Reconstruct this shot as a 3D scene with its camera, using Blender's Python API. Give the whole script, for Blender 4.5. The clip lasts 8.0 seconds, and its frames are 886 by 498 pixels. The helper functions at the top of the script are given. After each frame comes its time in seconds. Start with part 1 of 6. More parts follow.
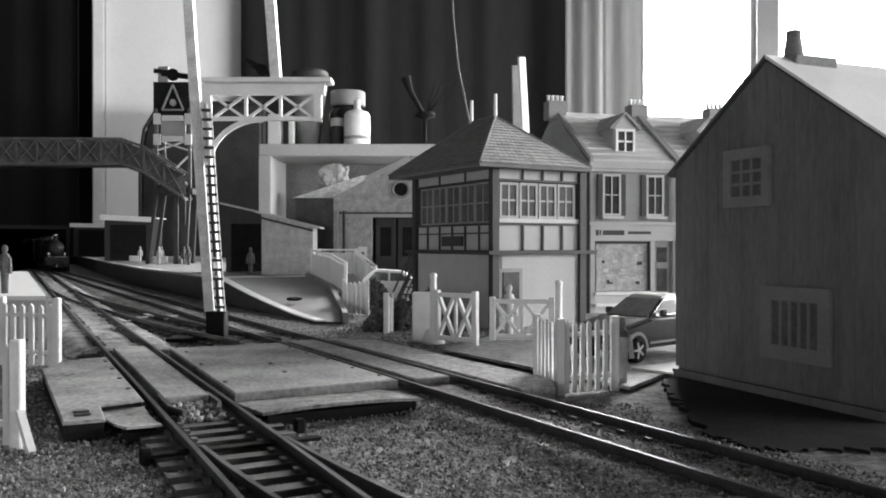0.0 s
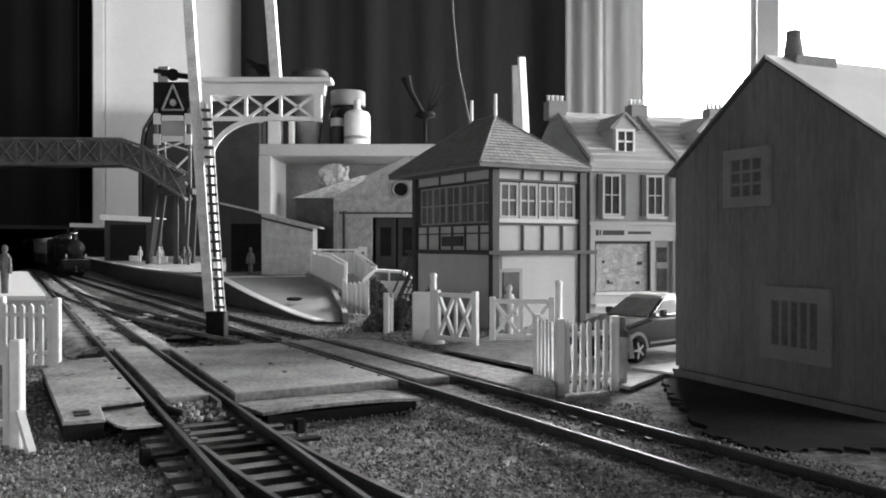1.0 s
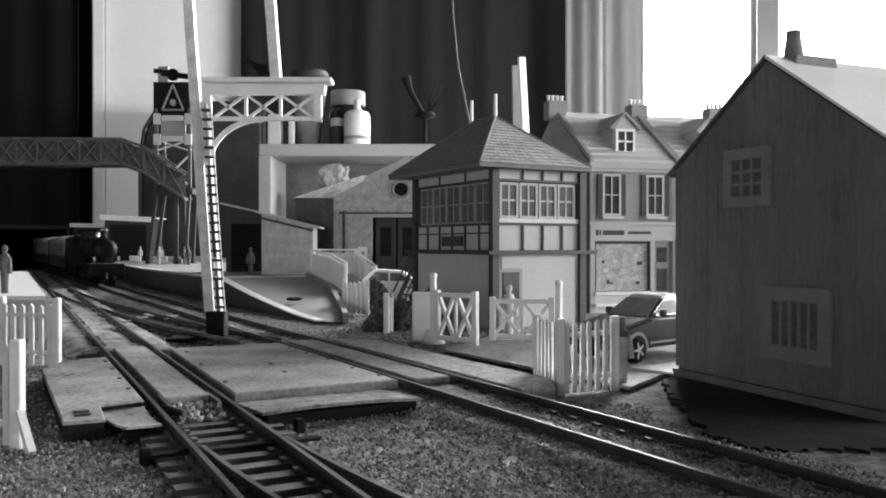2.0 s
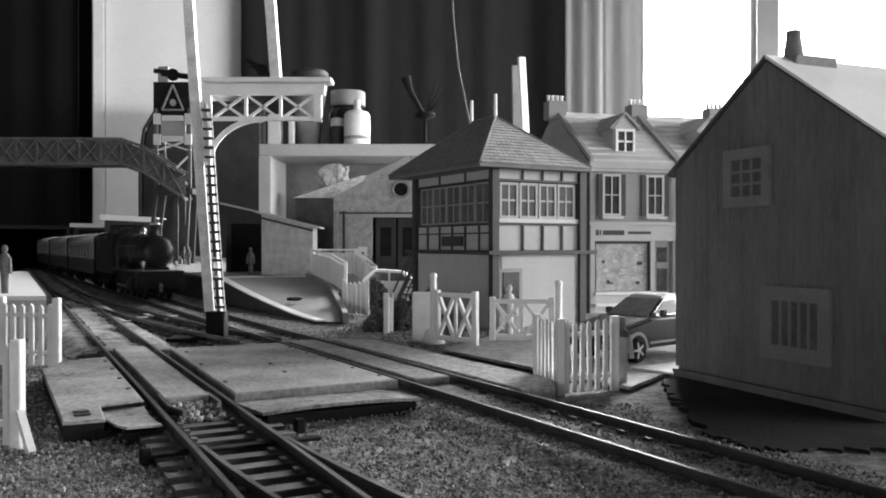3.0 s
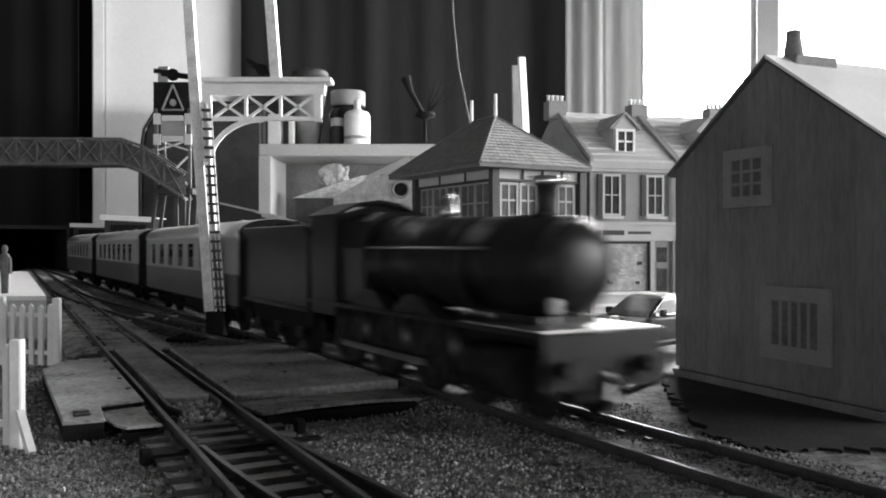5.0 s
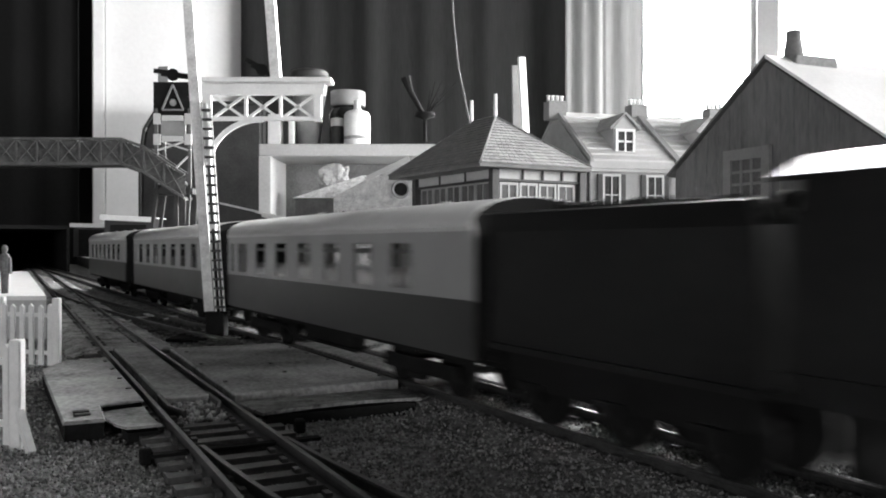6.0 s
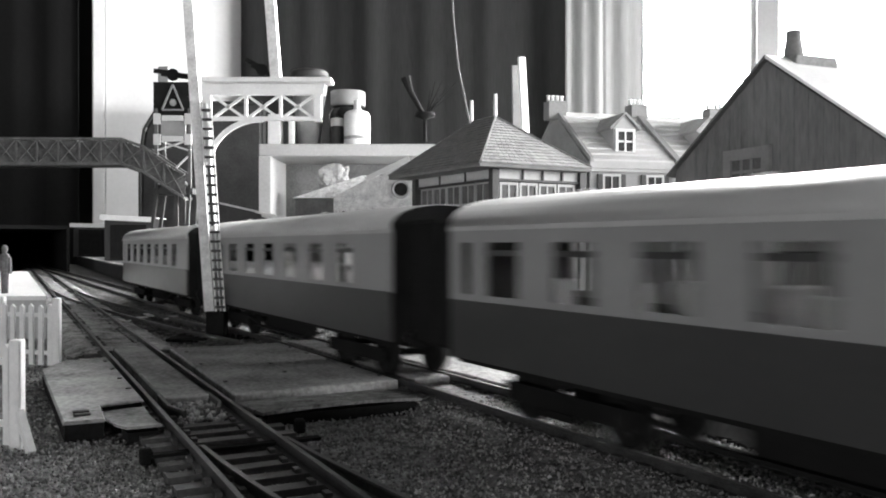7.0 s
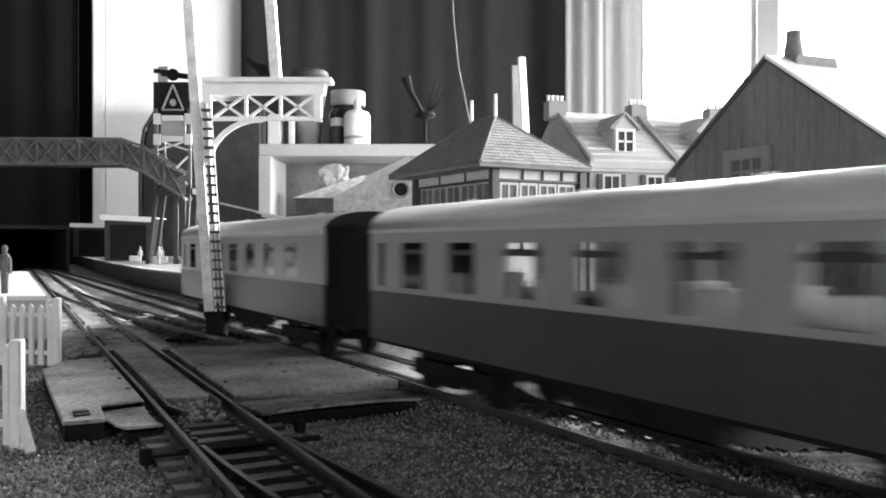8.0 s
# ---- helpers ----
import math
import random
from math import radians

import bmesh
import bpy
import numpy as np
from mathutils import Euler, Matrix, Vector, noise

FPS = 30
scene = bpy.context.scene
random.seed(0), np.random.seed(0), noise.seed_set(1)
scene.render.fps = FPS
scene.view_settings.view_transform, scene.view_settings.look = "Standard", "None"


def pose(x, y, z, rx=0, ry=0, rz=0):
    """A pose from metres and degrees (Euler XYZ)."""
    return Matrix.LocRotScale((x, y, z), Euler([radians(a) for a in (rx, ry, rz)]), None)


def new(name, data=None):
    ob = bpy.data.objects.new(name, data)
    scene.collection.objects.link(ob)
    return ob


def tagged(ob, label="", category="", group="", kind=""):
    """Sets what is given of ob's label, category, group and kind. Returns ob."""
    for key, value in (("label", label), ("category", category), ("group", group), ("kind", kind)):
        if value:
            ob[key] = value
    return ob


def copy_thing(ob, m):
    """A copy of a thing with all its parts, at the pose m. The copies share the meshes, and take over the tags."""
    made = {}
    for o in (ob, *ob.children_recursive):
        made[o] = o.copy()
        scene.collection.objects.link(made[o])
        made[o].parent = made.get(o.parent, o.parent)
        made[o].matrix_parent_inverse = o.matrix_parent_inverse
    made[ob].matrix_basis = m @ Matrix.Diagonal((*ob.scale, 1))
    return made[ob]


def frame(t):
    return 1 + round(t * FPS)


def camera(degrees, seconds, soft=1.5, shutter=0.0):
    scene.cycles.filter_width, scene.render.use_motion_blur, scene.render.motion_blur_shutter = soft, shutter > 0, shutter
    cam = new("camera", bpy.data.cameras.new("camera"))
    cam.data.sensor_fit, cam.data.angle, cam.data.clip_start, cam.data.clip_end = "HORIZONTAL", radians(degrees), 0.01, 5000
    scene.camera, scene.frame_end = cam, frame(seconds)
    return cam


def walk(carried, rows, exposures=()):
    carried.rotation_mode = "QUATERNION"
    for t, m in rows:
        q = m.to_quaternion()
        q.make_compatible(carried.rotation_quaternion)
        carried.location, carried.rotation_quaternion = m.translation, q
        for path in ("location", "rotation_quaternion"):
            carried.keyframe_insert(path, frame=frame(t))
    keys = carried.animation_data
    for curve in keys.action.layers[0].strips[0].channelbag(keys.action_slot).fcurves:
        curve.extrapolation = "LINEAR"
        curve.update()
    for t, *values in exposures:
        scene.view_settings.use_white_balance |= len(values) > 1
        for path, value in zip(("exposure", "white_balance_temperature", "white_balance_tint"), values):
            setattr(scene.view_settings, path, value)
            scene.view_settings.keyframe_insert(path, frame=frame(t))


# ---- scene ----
# The camera stands on the baseboard of a model railway at 1:76; rail tops at z = 0.004.
cam = camera(55.18, 8.0, soft=1.9, shutter=0.9)
EYE = pose(0, 0, 0.044, 89.73, 0, 0)
walk(cam, [(0, EYE), (8, EYE)],
     exposures=[(0, 0.07), (4.2, 0.07), (4.7, 0.13), (5.8, 0.66), (6.8, 0.9), (8, 0.95)])

# ---- world and light ----
world = bpy.data.worlds.new("sky")
scene.world = world
world.use_nodes = True
wn, wl = world.node_tree.nodes, world.node_tree.links
sky = wn.new("ShaderNodeTexSky")
sky.sky_type, sky.sun_disc = "NISHITA", False
sky.sun_elevation, sky.sun_rotation = radians(38), radians(60)
grey = wn.new("ShaderNodeRGBToBW")
wl.new(sky.outputs[0], grey.inputs[0])
wl.new(grey.outputs[0], wn["Background"].inputs[0])
wn["Background"].inputs[1].default_value = 0.15

WALL_Y, EAST_X = 2.35, 1.5
win = bpy.data.lights.new("window_daylight", "AREA")
win.shape, win.size, win.size_y, win.energy = "RECTANGLE", 0.9, 1.12, 195
wo = new("window_daylight", win)
wo.matrix_world = pose(0.98, WALL_Y + 0.10, 0.92, -90, 0, 0)
side = bpy.data.lights.new("side_window_daylight", "AREA")
side.shape, side.size, side.size_y, side.energy = "RECTANGLE", 0.40, 2.40, 62
so = new("side_window_daylight", side)
so.matrix_world = pose(EAST_X + 0.06, 0.725, 0.26, 0, 90, 0)

# Added fill from behind, kept low to brighten camera-facing walls; no source is seen.
south = bpy.data.lights.new("south_fill_light", "AREA")
south.shape, south.size, south.size_y, south.energy = "RECTANGLE", 1.30, 0.28, 9.5
uo = new("south_fill_light", south)
uo.matrix_world = pose(-0.95, -2.26, 0.16, 90, 0, 0)

# ---- materials ----
def mat(name, c, rough=0.7, metal=0.0, var=0.25, size=0.02, bump=0.3, fine=0.002, rnd=0.0, spec=0.4, stretch=None, island=0.0):
    """A grey surface: stains at `size`, grain at `fine`, relief of `bump`, piece-to-piece change `rnd`."""
    m = bpy.data.materials.new(name)
    m.use_nodes = True
    n, l = m.node_tree.nodes, m.node_tree.links
    b = n["Principled BSDF"]
    b.inputs["Roughness"].default_value, b.inputs["Metallic"].default_value = rough, metal
    b.inputs["Specular IOR Level"].default_value = spec
    tc = n.new("ShaderNodeTexCoord")
    src = tc.outputs["Object"]
    if stretch:
        mp = n.new("ShaderNodeMapping")
        mp.inputs["Scale"].default_value = stretch
        l.new(src, mp.inputs[0])
        src = mp.outputs[0]
    big, small = n.new("ShaderNodeTexNoise"), n.new("ShaderNodeTexNoise")
    big.inputs["Scale"].default_value, small.inputs["Scale"].default_value = 1 / size, 1 / fine
    big.inputs["Detail"].default_value, small.inputs["Detail"].default_value = 5, 3
    big.inputs["Roughness"].default_value = 0.65
    for t in (big, small):
        l.new(src, t.inputs["Vector"])
    mix = n.new("ShaderNodeMath")
    mix.operation = "MULTIPLY_ADD"
    mix.inputs[1].default_value, mix.inputs[2].default_value = 0.55, 0.22
    l.new(small.outputs[0], mix.inputs[0])
    add = n.new("ShaderNodeMath")
    add.operation = "ADD"
    half = n.new("ShaderNodeMath")
    half.operation = "MULTIPLY_ADD"
    half.inputs[1].default_value, half.inputs[2].default_value = 1.0, -0.5
    l.new(big.outputs[0], half.inputs[0])
    l.new(mix.outputs[0], add.inputs[0])
    l.new(half.outputs[0], add.inputs[1])
    last = add.outputs[0]
    if rnd:
        oi = n.new("ShaderNodeObjectInfo")
        r = n.new("ShaderNodeMath")
        r.operation = "MULTIPLY_ADD"
        r.inputs[1].default_value, r.inputs[2].default_value = rnd, -rnd / 2
        l.new(oi.outputs["Random"], r.inputs[0])
        a2 = n.new("ShaderNodeMath")
        a2.operation = "ADD"
        l.new(last, a2.inputs[0])
        l.new(r.outputs[0], a2.inputs[1])
        last = a2.outputs[0]
    if island:
        ge = n.new("ShaderNodeNewGeometry")
        r = n.new("ShaderNodeMath")
        r.operation = "MULTIPLY_ADD"
        r.inputs[1].default_value, r.inputs[2].default_value = island, -island / 2
        l.new(ge.outputs["Random Per Island"], r.inputs[0])
        a3 = n.new("ShaderNodeMath")
        a3.operation = "ADD"
        l.new(last, a3.inputs[0])
        l.new(r.outputs[0], a3.inputs[1])
        last = a3.outputs[0]
    ramp = n.new("ShaderNodeMapRange")
    ramp.inputs["From Min"].default_value, ramp.inputs["From Max"].default_value = 0.25, 0.75
    ramp.inputs["To Min"].default_value, ramp.inputs["To Max"].default_value = c * (1 - var), min(0.92, c * (1 + var))
    l.new(last, ramp.inputs["Value"])
    l.new(ramp.outputs[0], b.inputs["Base Color"])
    rr = n.new("ShaderNodeMapRange")
    rr.inputs["To Min"].default_value, rr.inputs["To Max"].default_value = max(0.02, rough - 0.1), min(1, rough + 0.1)
    l.new(big.outputs[0], rr.inputs["Value"])
    l.new(rr.outputs[0], b.inputs["Roughness"])
    if bump:
        bp = n.new("ShaderNodeBump")
        bp.inputs["Strength"].default_value, bp.inputs["Distance"].default_value = bump, fine * 0.4
        l.new(small.outputs[0], bp.inputs["Height"])
        l.new(bp.outputs[0], b.inputs["Normal"])
    return m


def glass(name, tint=0.9, rough=0.03):
    m = bpy.data.materials.new(name)
    m.use_nodes = True
    n, l = m.node_tree.nodes, m.node_tree.links
    b = n["Principled BSDF"]
    b.inputs["Base Color"].default_value = (tint, tint, tint, 1)
    b.inputs["Roughness"].default_value, b.inputs["Transmission Weight"].default_value = rough, 1.0
    b.inputs["IOR"].default_value = 1.15
    return m


M = {}
M["ballast"] = mat("grey granite ballast", 0.22, 1.0, var=0.8, size=0.006, fine=0.0013, bump=1.0, spec=0.05)
M["side_ballast"] = mat("pale dusty ballast", 0.32, 1.0, var=0.8, size=0.012, fine=0.0014, bump=1.0, spec=0.05)
M["stone_bits"] = mat("loose ballast stones", 0.27, 0.95, var=0.55, size=0.004, fine=0.001, bump=0.5, island=0.6, spec=0.1)
M["pale_grit"] = mat("pale track grit", 0.42, 0.9, var=0.6, size=0.003, fine=0.001, bump=0.5, island=0.6)
M["road"] = mat("gritty grey road surface", 0.38, 0.9, var=0.55, size=0.004, fine=0.0009, bump=0.8)
M["cottage_shadow"] = mat("smooth dark card for the cottage shadow", 0.04, 0.95, var=0.35, size=0.02, fine=0.001, bump=0.3, spec=0.1)
M["board"] = mat("weathered grey crossing boards", 0.27, 0.85, var=0.75, size=0.028, fine=0.0015, bump=0.35)
M["ramp"] = mat("gritty worn ramp board", 0.2, 0.9, var=0.8, size=0.005, fine=0.001, bump=0.8)
M["sleeper"] = mat("dusty dark sleepers", 0.085, 0.6, var=0.4, size=0.01, fine=0.001, bump=0.3)
M["rail"] = mat("dull nickel rail", 0.14, 0.5, 1.0, var=0.3, size=0.01, fine=0.0008, bump=0.1)
M["railside"] = mat("tarnished rail web", 0.10, 0.55, 0.6, var=0.4, size=0.01, fine=0.0008, bump=0.2)
M["gloss_white"] = mat("fresh white enamel paint", 0.93, 0.4, var=0.05, size=0.008, fine=0.0008, bump=0.1)
M["white"] = mat("white enamel paint", 0.84, 0.55, var=0.1, size=0.008, fine=0.0008, bump=0.15)
M["post_paint"] = mat("weathered white post paint", 0.80, 0.6, var=0.35, size=0.004, fine=0.0008, bump=0.3)
M["cream"] = mat("pale cream painted card", 0.42, 0.75, var=0.12, size=0.02, fine=0.001, bump=0.2)
M["pale"] = mat("pale grey printed card", 0.55, 0.8, var=0.15, size=0.02, fine=0.001, bump=0.2)
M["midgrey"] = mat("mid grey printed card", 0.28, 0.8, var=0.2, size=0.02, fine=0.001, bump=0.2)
M["dark"] = mat("dark brown painted timber", 0.038, 0.6, var=0.3, size=0.01, fine=0.001, bump=0.2)
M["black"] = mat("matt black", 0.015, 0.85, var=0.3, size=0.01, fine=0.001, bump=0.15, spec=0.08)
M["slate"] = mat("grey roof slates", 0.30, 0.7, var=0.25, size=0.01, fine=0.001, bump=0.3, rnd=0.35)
# Dark slates, used also to colour in shade on the left roof slopes.
M["slate_dark_shade"] = mat("dark and shaded roof slates", 0.13, 0.7, var=0.25, size=0.01, fine=0.001, bump=0.3, rnd=0.3)
M["cottage"] = mat("dark tarred weatherboard", 0.16, 0.75, var=0.3, size=0.012, fine=0.001, bump=0.4, rnd=0.07, stretch=(1, 1, 0.25))
M["cottage_trim"] = mat("grey window paint", 0.21, 0.65, var=0.15, size=0.01, fine=0.001)
M["sooty"] = mat("sooty plaster", 0.22, 0.85, var=0.35, size=0.006, fine=0.001, bump=0.3)
M["tin_lit"] = mat("smooth roof card lightened as lit", 0.88, 0.5, var=0.12, size=0.02, fine=0.001, bump=0.1)
M["brickwork"] = mat("grey brick paper", 0.56, 0.85, var=0.3, size=0.006, fine=0.001, bump=0.3, rnd=0.3)
M["stonework"] = mat("rough stone paper", 0.40, 0.9, var=0.4, size=0.006, fine=0.0012, bump=0.5)
M["platform"] = mat("pale platform surface", 0.32, 0.85, var=0.2, size=0.03, fine=0.001, bump=0.2)
M["platform_wall"] = mat("dark platform facing", 0.06, 0.8, var=0.4, size=0.01, fine=0.001, bump=0.4, rnd=0.3)
M["pane"] = glass("clear window glazing")
M["dark_pane"] = mat("dark glossy glazing", 0.05, 0.15, var=0.5, size=0.01, fine=0.002, bump=0.02, spec=0.6)
M["worn_roof"] = mat("worn pale roof sheets", 0.62, 0.6, var=0.6, size=0.012, fine=0.0015, bump=0.3, stretch=(1, 0.35, 1))
M["jar_glass"] = mat("dark bottle glass", 0.02, 0.08, var=0.3, size=0.02, fine=0.004, bump=0.02, spec=0.6)
M["bush"] = mat("foam foliage", 0.13, 0.95, var=0.6, size=0.004, fine=0.001, bump=0.8)
M["loco"] = mat("satin black locomotive paint", 0.015, 0.36, var=0.3, size=0.02, fine=0.002, bump=0.05, spec=0.2)
M["loco_grey"] = mat("dark boiler paint", 0.022, 0.33, var=0.2, size=0.02, fine=0.002, bump=0.05, spec=0.22)
M["brass"] = mat("polished brass", 0.55, 0.25, 1.0, var=0.15, size=0.01, fine=0.002, bump=0.05)
M["steel"] = mat("bright steel", 0.55, 0.3, 1.0, var=0.2, size=0.01, fine=0.002, bump=0.05)
M["coach_cream"] = mat("pale coach upper panels", 0.31, 0.42, var=0.08, size=0.03, fine=0.002, bump=0.03)
M["coach_dark"] = mat("dark coach lower panels", 0.05, 0.4, var=0.15, size=0.03, fine=0.002, bump=0.03)
M["coach_roof"] = mat("grey coach roof", 0.48, 0.34, var=0.12, size=0.03, fine=0.002, bump=0.05)
M["coach_seat"] = mat("pale coach seat moulding", 0.45, 0.7, var=0.2, size=0.01, fine=0.002)
M["figure"] = mat("painted figure plastic", 0.12, 0.7, var=0.6, size=0.006, fine=0.001)
M["figure_pale"] = mat("pale figure plastic", 0.48, 0.7, var=0.3, size=0.006, fine=0.001)
M["car_glass"] = mat("dusty car glazing", 0.07, 0.45, var=0.4, size=0.012, fine=0.002, bump=0.02, spec=0.3)
M["car_roof_highlight"] = mat("shiny car roof lightened for its highlight", 0.30, 0.2, var=0.15, size=0.03, fine=0.002, bump=0.02, spec=0.6)
M["car"] = mat("dark glossy car paint", 0.04, 0.18, var=0.15, size=0.03, fine=0.002, bump=0.02, spec=0.6)
M["paper"] = mat("white paper", 0.8, 0.8, var=0.05, size=0.02, fine=0.001, bump=0.1)
M["wall"] = mat("dull painted room wall", 0.075, 0.9, var=0.12, size=0.3, fine=0.01, bump=0.1)
M["wall_dark"] = mat("very dark backdrop cloth", 0.008, 0.95, var=0.3, size=0.2, fine=0.01, bump=0.1)
M["white_panel"] = mat("white door paint", 0.88, 0.6, var=0.06, size=0.2, fine=0.01, bump=0.05)
M["mullion"] = mat("grey window bar in shade", 0.18, 0.6, var=0.1, size=0.2, fine=0.01, bump=0.05)
M["curtain"] = mat("dark grey curtain", 0.020, 0.95, var=0.3, size=0.1, fine=0.004, bump=0.3, stretch=(1, 1, 0.1))
M["screen"] = mat("dark grey door shade", 0.05, 0.95, var=0.4, size=0.08, fine=0.004, bump=0.3)
M["net"] = mat("pale curtain", 0.26, 0.95, var=0.15, size=0.1, fine=0.004, bump=0.3, stretch=(1, 1, 0.1))
M["hazy_pane"] = mat("hazy glazing", 0.10, 0.6, var=0.5, size=0.012, fine=0.002, bump=0.02, spec=0.15, stretch=(1, 1, 0.3))
net_nodes, net_links = M["net"].node_tree.nodes, M["net"].node_tree.links
thin = net_nodes.new("ShaderNodeBsdfTranslucent")
thin.inputs[0].default_value = (0.6, 0.6, 0.6, 1)
blend = net_nodes.new("ShaderNodeMixShader")
blend.inputs[0].default_value = 0.04
net_links.new(net_nodes["Principled BSDF"].outputs[0], blend.inputs[1])
net_links.new(thin.outputs[0], blend.inputs[2])
net_links.new(blend.outputs[0], net_nodes["Material Output"].inputs[0])
M["shelf"] = mat("painted shelf timber", 0.5, 0.65, var=0.15, size=0.1, fine=0.004, bump=0.15)
M["shelf_back"] = mat("shelf back board", 0.2, 0.8, var=0.4, size=0.05, fine=0.004, bump=0.15)
M["floor"] = mat("room floor boards", 0.15, 0.6, var=0.3, size=0.2, fine=0.01)
M["bridge_sheet"] = mat("dull grey bridge sheet", 0.09, 0.8, var=0.6, size=0.03, fine=0.003, bump=0.2)
M["lattice"] = mat("grey lattice metal", 0.10, 0.6, var=0.4, size=0.01, fine=0.001)


# ---- builders ----
def box(bm, x0, x1, y0, y1, z0, z1, m=None, bevel=0.0):
    vs = [bm.verts.new((x, y, z)) for z in (z0, z1) for x, y in ((x0, y0), (x1, y0), (x1, y1), (x0, y1))]
    fs = [bm.faces.new([vs[i] for i in f]) for f in
          ((3, 2, 1, 0), (4, 5, 6, 7), (0, 1, 5, 4), (1, 2, 6, 5), (2, 3, 7, 6), (3, 0, 4, 7))]
    if bevel:
        es = list({e for f in fs for e in f.edges})
        r = bmesh.ops.bevel(bm, geom=es, offset=bevel, segments=1, affect="EDGES")
        vs = list({v for f in r["faces"] for v in f.verts} | {v for v in vs if v.is_valid})
    if m is not None:
        bmesh.ops.transform(bm, matrix=m, verts=vs)
    return bm


def prism(bm, poly, h0, h1, axis="z", m=None):
    """A polygon of (a, b) carried from h0 to h1 along an axis. z: (x, y); y: (x, z); x: (y, z)."""
    put = {"z": lambda a, b, h: (a, b, h), "y": lambda a, b, h: (a, h, b), "x": lambda a, b, h: (h, a, b)}[axis]
    lo = [bm.verts.new(put(a, b, h0)) for a, b in poly]
    hi = [bm.verts.new(put(a, b, h1)) for a, b in poly]
    n = len(poly)
    fs = [bm.faces.new(lo[::-1]), bm.faces.new(hi)]
    fs += [bm.faces.new((lo[i], lo[(i + 1) % n], hi[(i + 1) % n], hi[i])) for i in range(n)]
    bmesh.ops.recalc_face_normals(bm, faces=fs)
    if m is not None:
        bmesh.ops.transform(bm, matrix=m, verts=lo + hi)
    return bm


def rod(bm, p, q, r0, r1=None, n=8):
    """A round bar from p to q."""
    p, q = Vector(p), Vector(q)
    r1 = r0 if r1 is None else r1
    t = (q - p).to_track_quat("Z", "Y").to_matrix().to_4x4()
    mm = Matrix.Translation((p + q) / 2) @ t
    bmesh.ops.create_cone(bm, cap_ends=True, segments=n, radius1=r0, radius2=r1, depth=(q - p).length, matrix=mm)
    return bm


def bar(bm, p, q, w, d):
    """A square bar from p to q, w wide and d deep."""
    p, q = Vector(p), Vector(q)
    t = (q - p).to_track_quat("Z", "Y").to_matrix().to_4x4()
    L = (q - p).length
    return box(bm, -w / 2, w / 2, -d / 2, d / 2, 0, L, Matrix.Translation(p) @ t)


def lathe(bm, profile, n=16, m=None):
    """Rings of (radius, z) turned about z."""
    rings = []
    for r, z in profile:
        rings.append([bm.verts.new((r * math.cos(2 * math.pi * i / n), r * math.sin(2 * math.pi * i / n), z)) for i in range(n)])
    fs = []
    for a, b in zip(rings, rings[1:]):
        fs += [bm.faces.new((a[i], a[(i + 1) % n], b[(i + 1) % n], b[i])) for i in range(n)]
    fs += [bm.faces.new(rings[0][::-1]), bm.faces.new(rings[-1])]
    if m is not None:
        bmesh.ops.transform(bm, matrix=m, verts=[v for r in rings for v in r])
    for f in fs[:-2]:
        f.smooth = True
    return bm


def sweep(bm, section, path):
    """A closed section of (side, up) carried along path points (x, y, z), level."""
    rows = []
    for i, p in enumerate(path):
        a, b = Vector(path[max(i - 1, 0)]), Vector(path[min(i + 1, len(path) - 1)])
        d = (b - a)
        d.z = 0
        d.normalize()
        side = Vector((d.y, -d.x, 0))
        rows.append([bm.verts.new(Vector(p) + side * s + Vector((0, 0, u))) for s, u in section])
    n = len(section)
    fs = [bm.faces.new((a[i], a[(i + 1) % n], b[(i + 1) % n], b[i])) for a, b in zip(rows, rows[1:]) for i in range(n)]
    fs += [bm.faces.new(rows[0][::-1]), bm.faces.new(rows[-1])]
    bmesh.ops.recalc_face_normals(bm, faces=fs)
    return bm


def mesh_of(name, bm, material):
    me = bpy.data.meshes.new(name)
    bm.to_mesh(me)
    bm.free()
    me.materials.append(material)
    return me


def part(name, bm, material, parent=None, label="", m=None, kind=""):
    ob = new(name, mesh_of(name, bm, material))
    if parent is not None:
        ob.parent = parent
    if m is not None:
        ob.matrix_basis = m
    return tagged(ob, label=label, kind=kind)


def piece(name, me, parent, m):
    """A piece that shares its mesh with its like."""
    ob = new(name, me)
    ob.parent = parent
    ob.matrix_basis = m
    return ob


def thing(name, m, label, category, group="", kind=""):
    ob = new(name)
    ob.empty_display_size = 0.01
    ob.matrix_basis = m
    return tagged(ob, label, category, group, kind)


def BM():
    return bmesh.new()


# ---- the plan ----
# Main line: x = MAIN_A + MAIN_K * y, seen running away to the far end; trains come along +x of its frame.
MAIN_A, MAIN_K = 0.1404, -0.5627
SIDE_A, SIDE_K = 0.0466, -0.511
MAIN_RZ = math.degrees(math.atan2(-1, -MAIN_K))
SIDE_RZ = math.degrees(math.atan2(-1, -SIDE_K))
MAIN_C = math.cos(math.atan(MAIN_K))
GAUGE, RAIL_TOP = 0.0165, 0.004


def on_main(y, z=0.0):
    """The main line's frame at depth y: x runs the way the train goes, y to its far side."""
    return pose(MAIN_A + MAIN_K * y, y, z, 0, 0, MAIN_RZ)


def on_side(y, z=0.0):
    return pose(SIDE_A + SIDE_K * y, y, z, 0, 0, SIDE_RZ)


